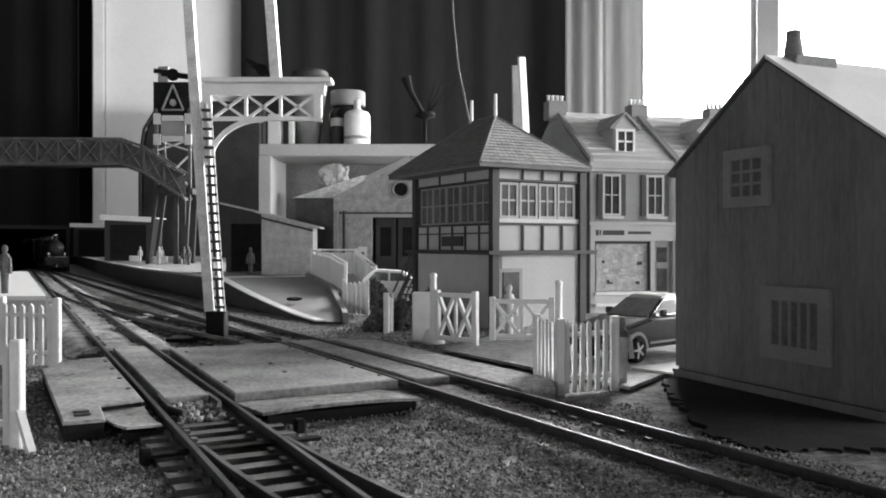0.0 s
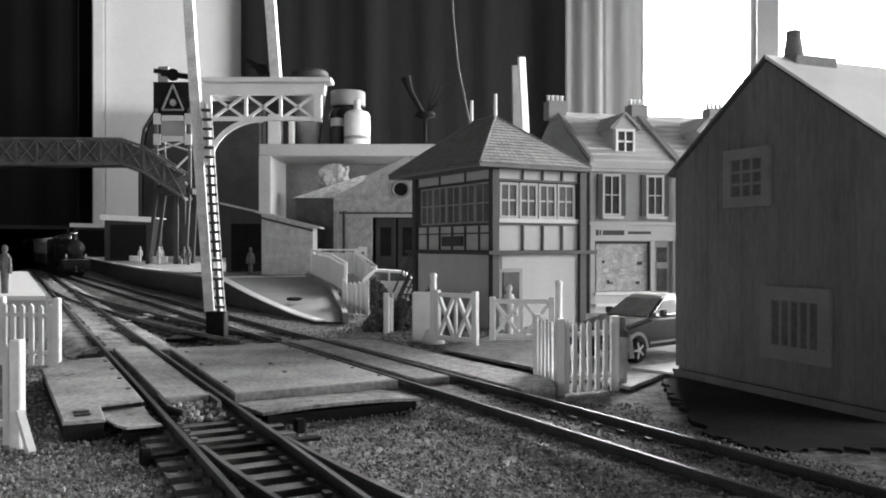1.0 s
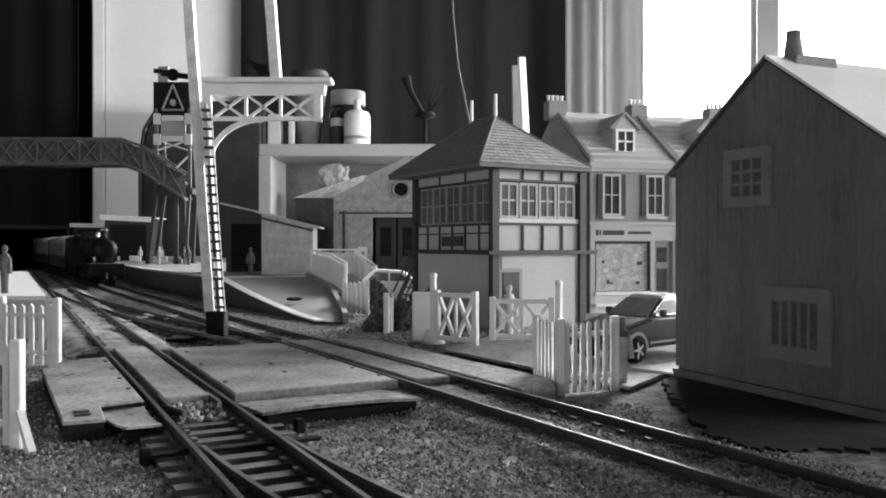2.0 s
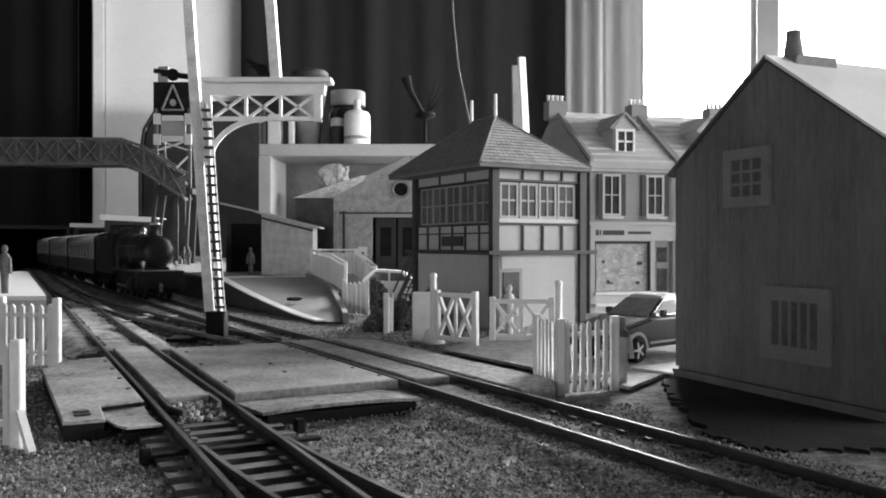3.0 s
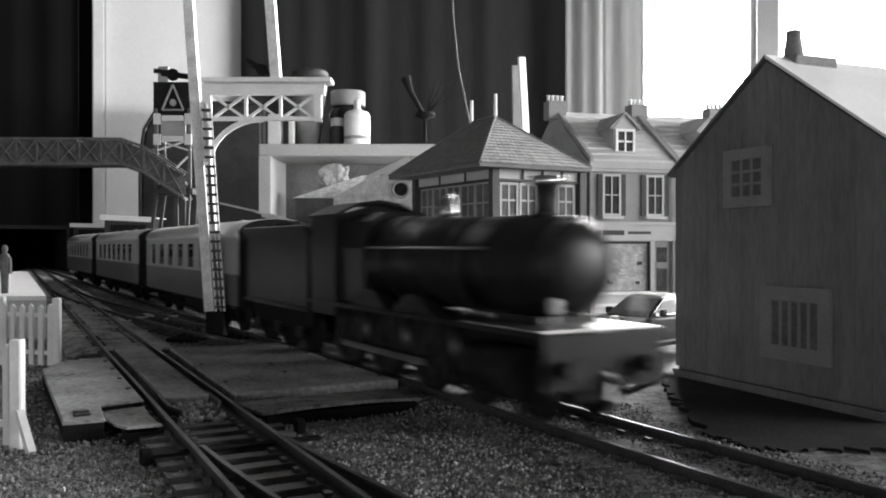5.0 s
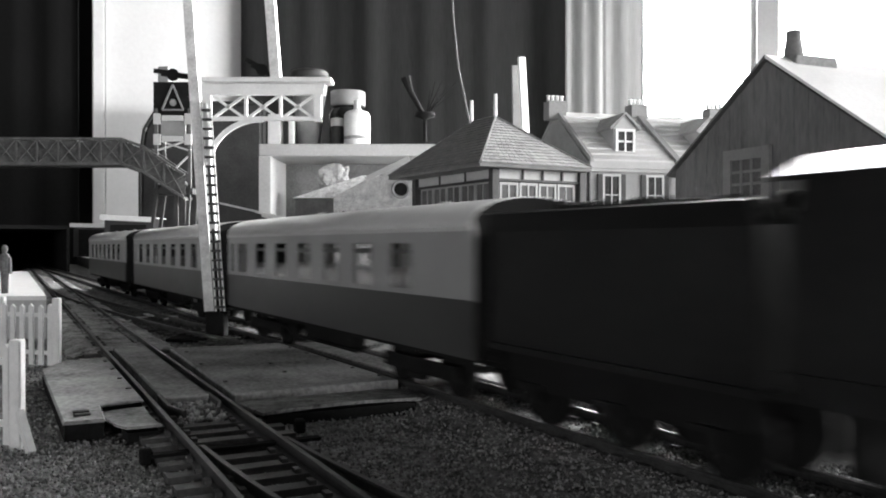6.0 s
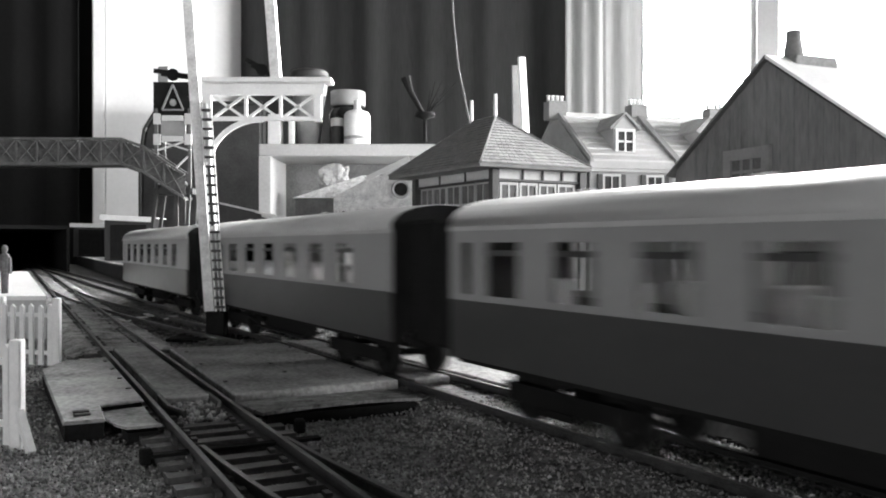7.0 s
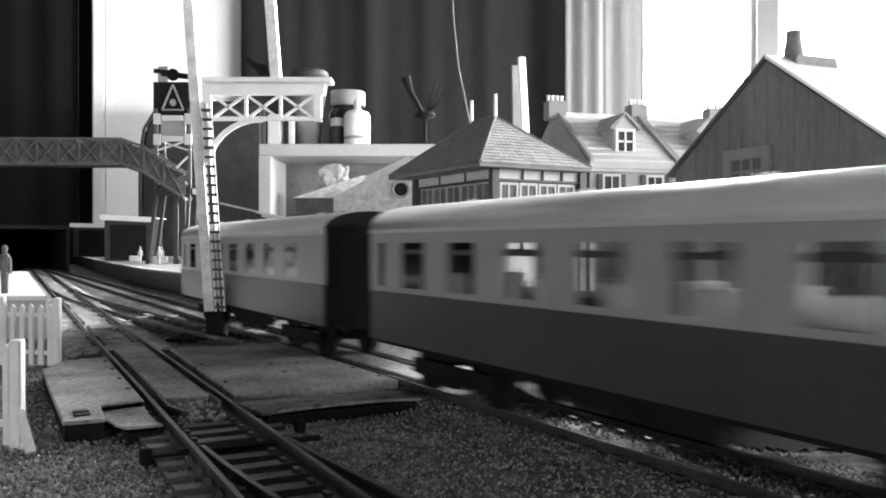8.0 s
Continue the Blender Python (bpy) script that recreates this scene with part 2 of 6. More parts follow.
# ---- room ----
def room():
    bm = BM()
    box(bm, -2.6, EAST_X + 0.1, -2.2, WALL_Y + 0.2, -0.80, -0.75)
    tagged(part("floor", bm, M["floor"]), "dim boarded room floor under the layout", "floor", kind="structure")
    bm = BM()
    box(bm, -2.6, EAST_X + 0.1, -2.2, WALL_Y + 0.2, 1.70, 1.78)
    tagged(part("ceiling", bm, M["wall"]), "plain grey room ceiling", "ceiling", kind="structure")
    # back wall with the window opening from x0 to x1, z0 to z1
    x0, x1, z0, z1 = 0.50, 1.45, 0.34, 1.50
    bm = BM()
    box(bm, -2.6, x0, WALL_Y, WALL_Y + 0.2, -0.75, 1.70)
    box(bm, x1, EAST_X + 0.1, WALL_Y, WALL_Y + 0.2, -0.75, 1.70)
    box(bm, x0, x1, WALL_Y, WALL_Y + 0.2, -0.75, z0)
    box(bm, x0, x1, WALL_Y, WALL_Y + 0.2, z1, 1.70)
    tagged(part("wall_north", bm, M["wall"]), "grey room wall with a bright window", "wall", kind="structure")
    bm = BM()
    box(bm, -2.7, -2.6, -2.3, WALL_Y + 0.2, -0.75, 1.70)
    tagged(part("wall_west", bm, M["wall"]), "plain dull grey room wall", "wall", kind="structure")
    # south wall, unseen, with a long low opening added for the fill light
    bm = BM()
    box(bm, -2.6, -1.63, -2.3, -2.2, -0.75, 1.70)
    box(bm, -0.27, EAST_X + 0.1, -2.3, -2.2, -0.75, 1.70)
    box(bm, -1.63, -0.27, -2.3, -2.2, -0.75, -0.01)
    box(bm, -1.63, -0.27, -2.3, -2.2, 0.34, 1.70)
    tagged(part("wall_south", bm, M["wall"]), "dull grey room wall with a long low opening for the fill light", "wall", kind="structure")
    w = thing("window_3", pose(-1.63, -2.2, 0), "unseen long low white-framed opening added for the fill light", "window", kind="structure")
    fr = BM()
    for b in ((0.002, 1.358, -0.008, 0.02), (0.002, 1.358, 0.31, 0.338), (0.002, 0.03, 0.02, 0.31), (1.33, 1.358, 0.02, 0.31)):
        box(fr, b[0], b[1], -0.04, -0.005, b[2], b[3])
    part("window_frame", fr, M["white_panel"], w)
    # east wall with a second window
    bm = BM()
    a0, a1, c0, c1 = -0.50, 1.95, 0.05, 0.47
    box(bm, EAST_X, EAST_X + 0.1, -2.2, a0, -0.75, 1.70)
    box(bm, EAST_X, EAST_X + 0.1, a1, WALL_Y, -0.75, 1.70)
    box(bm, EAST_X, EAST_X + 0.1, a0, a1, -0.75, c0)
    box(bm, EAST_X, EAST_X + 0.1, a0, a1, c1, 1.70)
    tagged(part("wall_east", bm, M["wall"]), "pale room wall with a wide window", "wall", kind="structure")
    w = thing("window_2", pose(EAST_X, a0, 0), "wide white-framed window beside the layout", "window", kind="structure")
    fr = BM()
    for b in ((0.01, a1 - a0 - 0.01, c0 + 0.002, c0 + 0.04), (0.01, a1 - a0 - 0.01, c1 - 0.04, c1 - 0.002), (0.002, 0.04, c0 + 0.04, c1 - 0.04), (a1 - a0 - 0.04, a1 - a0 - 0.002, c0 + 0.04, c1 - 0.04)):
        box(fr, 0.005, 0.04, b[0], b[1], b[2], b[3])
    part("window_frame", fr, M["white_panel"], w)
    w = thing("window_1", pose(x0, WALL_Y, 0), "bright white-framed window with daylight behind it", "window", kind="structure")
    W = x1 - x0
    fr = BM()
    box(fr, 0.002, W - 0.002, 0.03, 0.08, z0 + 0.002, z0 + 0.05)
    box(fr, 0.002, W - 0.002, 0.03, 0.08, z1 - 0.05, z1 - 0.002)
    box(fr, 0.002, 0.05, 0.03, 0.08, z0 + 0.05, z1 - 0.05)
    box(fr, W - 0.05, W - 0.002, 0.03, 0.08, z0 + 0.05, z1 - 0.05)
    part("window_frame", fr, M["white_panel"], w)
    mu = BM()
    box(mu, 0.36, 0.44, 0.025, 0.085, z0 + 0.05, z1 - 0.05)
    box(mu, 0.375, 0.425, 0.012, 0.025, z0 + 0.05, z1 - 0.05)
    part("mullion", mu, M["mullion"], w)
    for a, b in ((0.05, 0.36), (0.44, W - 0.05)):
        p = BM()
        box(p, a, b, 0.053, 0.057, z0 + 0.05, z1 - 0.05)
        part("pane", p, M["pane"], w).visible_shadow = False
    s = BM()
    box(s, 0.0, W, -0.08, 0.03, z0 - 0.03, z0 - 0.002)
    part("window_sill", s, M["white_panel"], w)


def curtain(name, x0, x1, y, z0, z1, folds, depth, material, label, seed):
    """A hanging cloth with uneven folds and thickness."""
    rnd = random.Random(seed)
    n = folds * 10
    ph = [rnd.uniform(0, 6.28) for _ in range(4)]
    path = []
    for i in range(n + 1):
        u = i / n
        d = math.sin(u * folds * 6.283 + 0.8 * math.sin(u * 9 + ph[0])) * (0.6 + 0.4 * math.sin(u * 13 + ph[1]))
        d += 0.35 * math.sin(u * folds * 14.7 + ph[2])
        path.append((x0 + (x1 - x0) * u, y + depth * d))
    bm = BM()
    zs = [z0 + (z1 - z0) * k / 6 for k in range(7)]
    rows = []
    for off in (0, 0.004):
        rows.append([[bm.verts.new((px, py + off, z)) for px, py in path] for z in zs])
    for s, g in enumerate(rows):
        for a, b in zip(g, g[1:]):
            for i in range(n):
                f = (a[i], a[i + 1], b[i + 1], b[i])
                bm.faces.new(f if s == 0 else f[::-1]).smooth = True
    f, k = rows
    for r in (0, -1):
        for i in range(n):
            bm.faces.new((f[r][i], f[r][i + 1], k[r][i + 1], k[r][i]))
    for c in (0, -1):
        for j in range(6):
            bm.faces.new((f[j][c], f[j + 1][c], k[j + 1][c], k[j][c]))
    ob = part(name, bm, material)
    tagged(ob, label, "curtain", "room curtains")


def backdrop_things():
    curtain("curtain", -0.525, 0.365, 2.20, -0.748, 1.66, 5, 0.010, M["curtain"], "dark heavy curtain hanging in soft folds", 3)
    curtain("curtain", 0.305, 0.404, 2.12, -0.748, 1.66, 1, 0.012, M["net"], "pale grey curtain drawn aside by the window", 5)
    curtain("curtain", 0.415, 0.520, 2.20, -0.748, 1.66, 1, 0.012, M["net"], "pale grey curtain drawn aside by the window", 6)
    curtain("curtain", -2.40, -0.90, 2.10, -0.748, 1.66, 7, 0.015, M["wall_dark"], "black cloth hanging behind the layout", 8)
    # Added dark panel in place of a soft shadow on the door's lower right.
    f = thing("fabric_screen", pose(-0.42, 1.975, -0.748), "dark grey panel standing in for the soft shadow on the door", "screen")
    edge = [(-0.285, 0), (0, 0), (0, 1.123), (-0.205, 1.123), (-0.248, 1.106), (-0.275, 1.063), (-0.285, 0.998)]
    bm = BM()
    prism(bm, edge, 0.0, 0.045, "y")
    bmesh.ops.bevel(bm, geom=list(bm.edges), offset=0.008, segments=3, affect="EDGES")
    part("shade_pad", bm, M["screen"], f)
    bm = BM()
    for a, b in zip(edge[2:], edge[3:] + edge[:1]):
        rod(bm, (a[0], -0.001, a[1]), (b[0], -0.001, b[1]), 0.004, n=8)
    part("shade_edge", bm, M["screen"], f, "rounded edge of the shadow panel")
    d = thing("door_1", pose(-0.848, 2.13, -0.75, 0, 0, 22), "plain white door standing slightly open", "door", kind="structure")
    bm = BM()
    box(bm, 0, 0.42, 0, 0.04, 0, 2.0, bevel=0.003)
    part("door_leaf", bm, M["white_panel"], d)
    bm = BM()
    box(bm, -0.03, -0.001, -0.015, 0.05, 0, 2.03, bevel=0.003)
    part("jamb", bm, M["white_panel"], d)


# ---- baseboard, tracks and crossing ----
def ground():
    bm = BM()
    nx, ny = 150, 150
    xs = [-1.5 + 2.7 * (i / nx) for i in range(nx + 1)]
    ys = [-0.7 + 2.65 * (j / ny) for j in range(ny + 1)]
    g = [[bm.verts.new((x, y, -0.0004 + 0.0012 * noise.noise((x * 30, y * 30, 0)) + 0.0006 * noise.noise((x * 110, y * 110, 3)))) for x in xs] for y in ys]
    for j in range(ny):
        for i in range(nx):
            bm.faces.new((g[j][i], g[j][i + 1], g[j + 1][i + 1], g[j + 1][i])).smooth = True
    tagged(part("ground", bm, M["ballast"]), "grey scattered ballast over the layout baseboard", "ground", kind="structure")
    bm = BM()
    box(bm, -1.5, 1.2, -0.7, 1.95, -0.03, -0.004)
    base = tagged(part("baseboard", bm, M["floor"]), "timber baseboard that carries the layout", "table", kind="structure")
    for x in (-1.42, -0.15, 1.12):
        for y in (-0.62, 1.87):
            bm = BM()
            box(bm, x - 0.025, x + 0.025, y - 0.025, y + 0.025, -0.75, -0.0302)
            part("leg", bm, M["floor"], base)


def ballast_bed():
    """Ballast packed up to the sleepers of the main line."""
    bm = BM()
    nx, ny = 330, 12
    rows = []
    for i in range(nx + 1):
        x = -2.0 + 2.7 * i / nx
        row = []
        for j in range(ny + 1):
            y = -0.024 + 0.048 * j / ny
            edge = max(0.0, abs(y) - 0.016) / 0.008
            z = 0.0017 * (1 - edge) - 0.0012 * edge + 0.0005 * noise.noise((x * 160, y * 160, 1)) * (1 - edge)
            row.append(bm.verts.new((x, y, z)))
        rows.append(row)
    for a, b in zip(rows, rows[1:]):
        for j in range(ny):
            bm.faces.new((a[j], b[j], b[j + 1], a[j + 1])).smooth = True
    bmesh.ops.recalc_face_normals(bm, faces=bm.faces)
    tagged(part("ballast_bed", bm, M["ballast"], m=on_main(0)), "grey ballast packed round the main line sleepers", "ballast", kind="structure")


def side_bed():
    """Ballast that buries the sleepers of the side line beyond the crossing."""
    bm = BM()
    nx, ny = 240, 12
    rows = []
    for i in range(nx + 1):
        x = -1.95 + 1.57 * i / nx
        row = []
        for j in range(ny + 1):
            y = -0.024 + 0.048 * j / ny
            edge = max(0.0, abs(y) - 0.016) / 0.008
            z = 0.0021 * (1 - edge) - 0.0012 * edge + 0.0013 * noise.noise((x * 70, y * 90, 4)) * (1 - edge)
            row.append(bm.verts.new((x, y, z)))
        rows.append(row)
    for a, b in zip(rows, rows[1:]):
        for j in range(ny):
            bm.faces.new((a[j], b[j], b[j + 1], a[j + 1])).smooth = True
    bmesh.ops.recalc_face_normals(bm, faces=bm.faces)
    tagged(part("ballast_bed", bm, M["side_ballast"], m=on_side(0)), "pale ballast burying the side line sleepers", "ballast", kind="structure")


def crossover():
    """Curved rails that leave the side line and run in to the main line before the crossing."""
    t = thing("railway_track", on_main(0), "curved crossover rails between the two lines", "track", kind="structure")
    way = [(0.95, -0.0392), (0.80, -0.0455), (0.66, -0.0447), (0.55, -0.0368), (0.45, -0.0270), (0.40, -0.0190), (0.365, -0.0120)]
    pts = [Vector((-y / MAIN_C, v, 0)) for y, v in way]
    fine = []
    for i in range(len(pts) - 1):
        p0, p1, p2, p3 = pts[max(i - 1, 0)], pts[i], pts[i + 1], pts[min(i + 2, len(pts) - 1)]
        for k in range(6):
            u = k / 6
            fine.append(0.5 * (2 * p1 + (p2 - p0) * u + (2 * p0 - 5 * p1 + 4 * p2 - p3) * u * u + (3 * p1 - p0 - 3 * p2 + p3) * u ** 3))
    for s in (-1, 1):
        rail(t, [(p.x, p.y + s * (GAUGE / 2 + 0.0007), 0.0014) for p in fine])
    me = sleeper_mesh(0.030)
    for a, b in zip(fine, fine[1:]):
        d = b - a
        n = max(1, int(d.length / 0.0087))
        for k in range(n):
            p = a.lerp(b, k / n)
            piece("sleeper", me, t, pose(p.x, p.y, -0.0003, 0, 0, math.degrees(math.atan2(d.y, d.x))))


RAIL_SEC = [(-0.0003, 0.0003), (-0.0011, 0), (-0.0011, -0.0004), (0.0011, -0.0004), (0.0011, 0), (0.0003, 0.0003),
            (0.0003, 0.0016), (0.0005, 0.0018), (0.0005, 0.0024), (-0.0005, 0.0024), (-0.0005, 0.0018), (-0.0003, 0.0016)]


def rail(parent, path):
    bm = BM()
    sweep(bm, RAIL_SEC, path)
    ob = part("rail", bm, M["railside"], parent)
    ob.data.materials.append(M["rail"])
    for p in ob.data.polygons:
        if p.normal.z > 0.9 and p.center.z > 0.0035:
            p.material_index = 1
    return ob


def sleeper_mesh(w):
    bm = BM()
    box(bm, -0.0019, 0.0019, -w / 2, w / 2, 0.0002, 0.0016)
    for s in (-1, 1):
        for o in (-0.0021, 0.0021):
            c = s * GAUGE / 2 + o
            box(bm, -0.0012, 0.0012, c - 0.0006, c + 0.0006, 0.0016, 0.0024)
    return mesh_of("sleeper", bm, M["sleeper"])


def tracks():
    t = thing("railway_track", on_main(0), "main line of dull metal rails on black sleepers", "track", kind="structure")
    for s in (-1, 1):
        rail(t, [(x, s * (GAUGE / 2 + 0.0007), 0.0016) for x in (-2.05, -1.0, 0, 0.75)])
    me = sleeper_mesh(0.032)
    x = -2.0
    while x < 0.7:
        if not -0.42 < x < -0.295:
            piece("sleeper", me, t, pose(x, random.uniform(-0.0003, 0.0003), 0, 0, 0, random.uniform(-0.7, 0.7)))
        x += 0.0085
    t = thing("railway_track", on_side(0), "side line with a turnout, rails on black sleepers", "track", kind="structure")
    for s in (-1, 1):
        rail(t, [(x, s * (GAUGE / 2 + 0.0007), 0.0016) for x in (-1.95, -1.0, -0.3, 0.0, 0.55)])
    # the turnout's curved pair, leaving towards the main line
    for s in (-1, 1):
        path = []
        for k in range(26):
            x = -0.195 + k * 0.016
            path.append((x, s * (GAUGE / 2 + 0.0007) + 0.85 * max(0.0, x + 0.2246) ** 2 + (0.0010 if s < 0 else 0.0004), 0.0014))
        rail(t, path)
    for x, y in ((-0.198, -0.0175), (-0.212, 0.0185), (-0.160, -0.0185)):
        bm = BM()
        box(bm, x - 0.0012, x + 0.0012, y - 0.0012, y + 0.0012, 0.0003, 0.0036, bevel=0.0004)
        part("tie_bar_lug", bm, M["black"], t)
    bm = BM()
    box(bm, -0.1990, -0.1965, -0.0175, 0.0185, 0.0017, 0.0024)
    part("tie_bar", bm, M["black"], t)
    x = -1.9
    while x < 0.5:
        if not -0.378 < x < -0.252:
            piece("sleeper", me, t, pose(x, 0.0, 0, 0, 0, random.uniform(-0.7, 0.7)))
        x += 0.0085


def slab(name, poly, z0, z1, label, material, parent):
    bm = BM()
    prism(bm, poly, z0, z1)
    bmesh.ops.bevel(bm, geom=[e for e in bm.edges if abs(e.verts[0].co.z - z1) < 1e-6 and abs(e.verts[1].co.z - z1) < 1e-6], offset=0.0004, segments=1, affect="EDGES")
    return part(name, bm, material, parent, label)


def crossing():
    c = thing("level_crossing", on_main(0.29), "grey timber level crossing deck laid between the rails", "level crossing", kind="structure")
    # frame: x along the main line (towards the camera), y to the far side
    slab("deck_board", [(-0.070, -0.0545), (-0.015, -0.0575), (0.0405, -0.0600), (0.0405, -0.0118), (-0.068, -0.0118)], 0.0004, 0.0045, "wide grey deck between the two lines", M["board"], c)
    slab("deck_board", [(-0.075, -0.0060), (0.040, -0.0060), (0.040, 0.0060), (-0.075, 0.0060)], 0.0004, 0.0042, "narrow deck between the rails", M["board"], c)
    slab("deck_board", [(-0.075, 0.0115), (0.070, 0.0115), (0.072, 0.022), (0.060, 0.030), (-0.06, 0.028)], 0.0002, 0.0042, "grey deck beyond the rails", M["road"], c)
    # the warped ramp stands clear of the ground at its lip
    bm = BM()
    n = 8
    rows = []
    for i in range(n + 1):
        u = i / n
        y = -0.0605 + 0.0425 * u
        lift = 0.0030 * u * (1 - u) + 0.0004
        x1 = 0.066 + 0.001 * u
        rows.append([bm.verts.new(v) for v in ((0.0407, y, 0.0022), (x1, y, 0.0034 + lift), (x1, y, 0.0026 + lift), (0.0407, y, 0.0012))])
    for a, b in zip(rows, rows[1:]):
        for i in range(4):
            bm.faces.new((a[i], a[(i + 1) % 4], b[(i + 1) % 4], b[i]))
    bm.faces.new(rows[0])
    bm.faces.new(rows[-1][::-1])
    bmesh.ops.recalc_face_normals(bm, faces=bm.faces)
    part("ramp", bm, M["ramp"], c, "warped gritty ramp at the edge of the deck")
    # black blocks that stand in for the shade below the lip
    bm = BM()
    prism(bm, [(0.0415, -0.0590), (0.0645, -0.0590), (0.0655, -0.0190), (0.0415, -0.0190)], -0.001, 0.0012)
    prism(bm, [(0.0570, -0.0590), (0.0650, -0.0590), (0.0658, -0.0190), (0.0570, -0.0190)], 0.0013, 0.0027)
    part("shade_fill", bm, M["black"], c, "black fill for the shade under the ramp's lip")
    s = thing("level_crossing", on_side(0.26), "grey timber deck beside the side line", "level crossing", kind="structure")
    slab("deck_board", [(-0.080, -0.0060), (0.041, -0.0060), (0.041, 0.0060), (-0.080, 0.0060)], 0.0004, 0.0042, "narrow deck between the rails", M["board"], s)
    slab("deck_board", [(-0.0474, -0.0114), (-0.0420, -0.0262), (-0.0236, -0.0328), (0.066, -0.0312), (0.0662, -0.0223), (0.0475, -0.0218), (0.0442, -0.0112)], 0.0041, 0.0048, "splayed grey deck with a notched corner", M["board"], s)
    # black block in place of the deck's unlit front
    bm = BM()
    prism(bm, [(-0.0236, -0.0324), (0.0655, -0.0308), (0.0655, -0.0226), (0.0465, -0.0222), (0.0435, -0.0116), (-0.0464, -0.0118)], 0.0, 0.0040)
    part("shade_fill", bm, M["black"], s, "dark fill for the shade under the deck")
    # a worn ramp that sags from the deck and lifts again towards its lip
    bm = BM()
    rows = []
    for k in range(7):
        u = k / 6
        z = 0.0030 - 0.0007 * math.sin(math.pi * u) + 0.0009 * u
        x, y0, y1 = 0.0446 + 0.0285 * u, -0.0216 + 0.0030 * u * u, -0.0112
        rows.append([bm.verts.new(v) for v in ((x, y0, z), (x, y1, z), (x, y1, z - 0.0006), (x, y0, z - 0.0006))])
    for a, b in zip(rows, rows[1:]):
        for i in range(4):
            bm.faces.new((a[i], a[(i + 1) % 4], b[(i + 1) % 4], b[i]))
    bm.faces.new(rows[0])
    bm.faces.new(rows[-1][::-1])
    bmesh.ops.recalc_face_normals(bm, faces=bm.faces)
    part("ramp", bm, M["board"], s, "worn ramp beside the rail")
    # black block coloured as the shade below this ramp
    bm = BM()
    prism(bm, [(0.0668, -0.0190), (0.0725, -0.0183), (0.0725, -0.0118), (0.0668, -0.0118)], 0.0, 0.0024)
    part("shade_fill", bm, M["black"], s, "dark fill for the shade under the ramp")
    # flared check rails and a patch of grit where the deck between the rails ends
    for sg in (-1, 1):
        bm = BM()
        bar(bm, (0.036, sg * 0.0062, 0.0030), (0.052, sg * 0.0062, 0.0030), 0.0009, 0.0022)
        bar(bm, (0.052, sg * 0.0062, 0.0030), (0.0605, sg * 0.0040, 0.0030), 0.0009, 0.0022)
        part("check_rail", bm, M["railside"], s)
    rnd = random.Random(17)
    grit = BM()
    for k in range(260):
        r = rnd.uniform(0.0003, 0.0009)
        bmesh.ops.create_icosphere(grit, subdivisions=1, radius=r, matrix=pose(0.042 + 0.022 * rnd.random() ** 1.2, rnd.uniform(-0.0052, 0.0056), rnd.uniform(0.0012, 0.0026), rnd.uniform(0, 90), rnd.uniform(0, 90)))
    tagged(part("grit", grit, M["pale_grit"], s, "pale grit packed between the rails"), kind="stuff")
    for k in range(2):
        bm = BM()
        box(bm, 0.0545 + 0.004 * k, 0.0565 + 0.004 * k, -0.0285, -0.0250, 0.0049, 0.0052)
        part("staple", bm, M["dark"], s)
    # flat-headed screws in the boards
    bm = BM()
    lathe(bm, [(0.0007, 0), (0.0007, 0.0003), (0.0004, 0.0004)], 8)
    me = mesh_of("screw", bm, M["dark"])
    for x, y in ((-0.05, -0.0135), (-0.03, -0.014), (-0.01, -0.0138), (0.012, -0.014), (0.031, -0.0135), (-0.055, -0.0515), (-0.02, -0.0545), (0.02, -0.0572), (-0.01, -0.034), (0.01, -0.036)):
        piece("screw", me, c, pose(x, y, 0.0044))
    for x in (-0.035, -0.015, 0.006, 0.026):
        piece("screw", me, s, pose(x, -0.0128, 0.0047))


# ---- buildings ----
def ring(bm, x0, x1, z0, z1, b, y0, y1):
    """A rectangular frame in one piece, b wide, standing in the x-z plane from y0 to y1."""
    o = [(x0, z0), (x1, z0), (x1, z1), (x0, z1)]
    i = [(x0 + b, z0 + b), (x1 - b, z0 + b), (x1 - b, z1 - b), (x0 + b, z1 - b)]
    v = [[bm.verts.new((x, y, z)) for x, z in q] for q, y in ((o, y0), (i, y0), (o, y1), (i, y1))]
    for k in range(4):
        n = (k + 1) % 4
        bm.faces.new((v[0][k], v[0][n], v[1][n], v[1][k]))
        bm.faces.new((v[2][n], v[2][k], v[3][k], v[3][n]))
        bm.faces.new((v[0][n], v[0][k], v[2][k], v[2][n]))
        bm.faces.new((v[1][k], v[1][n], v[3][n], v[3][k]))
    bmesh.ops.recalc_face_normals(bm, faces=bm.faces)
    return bm


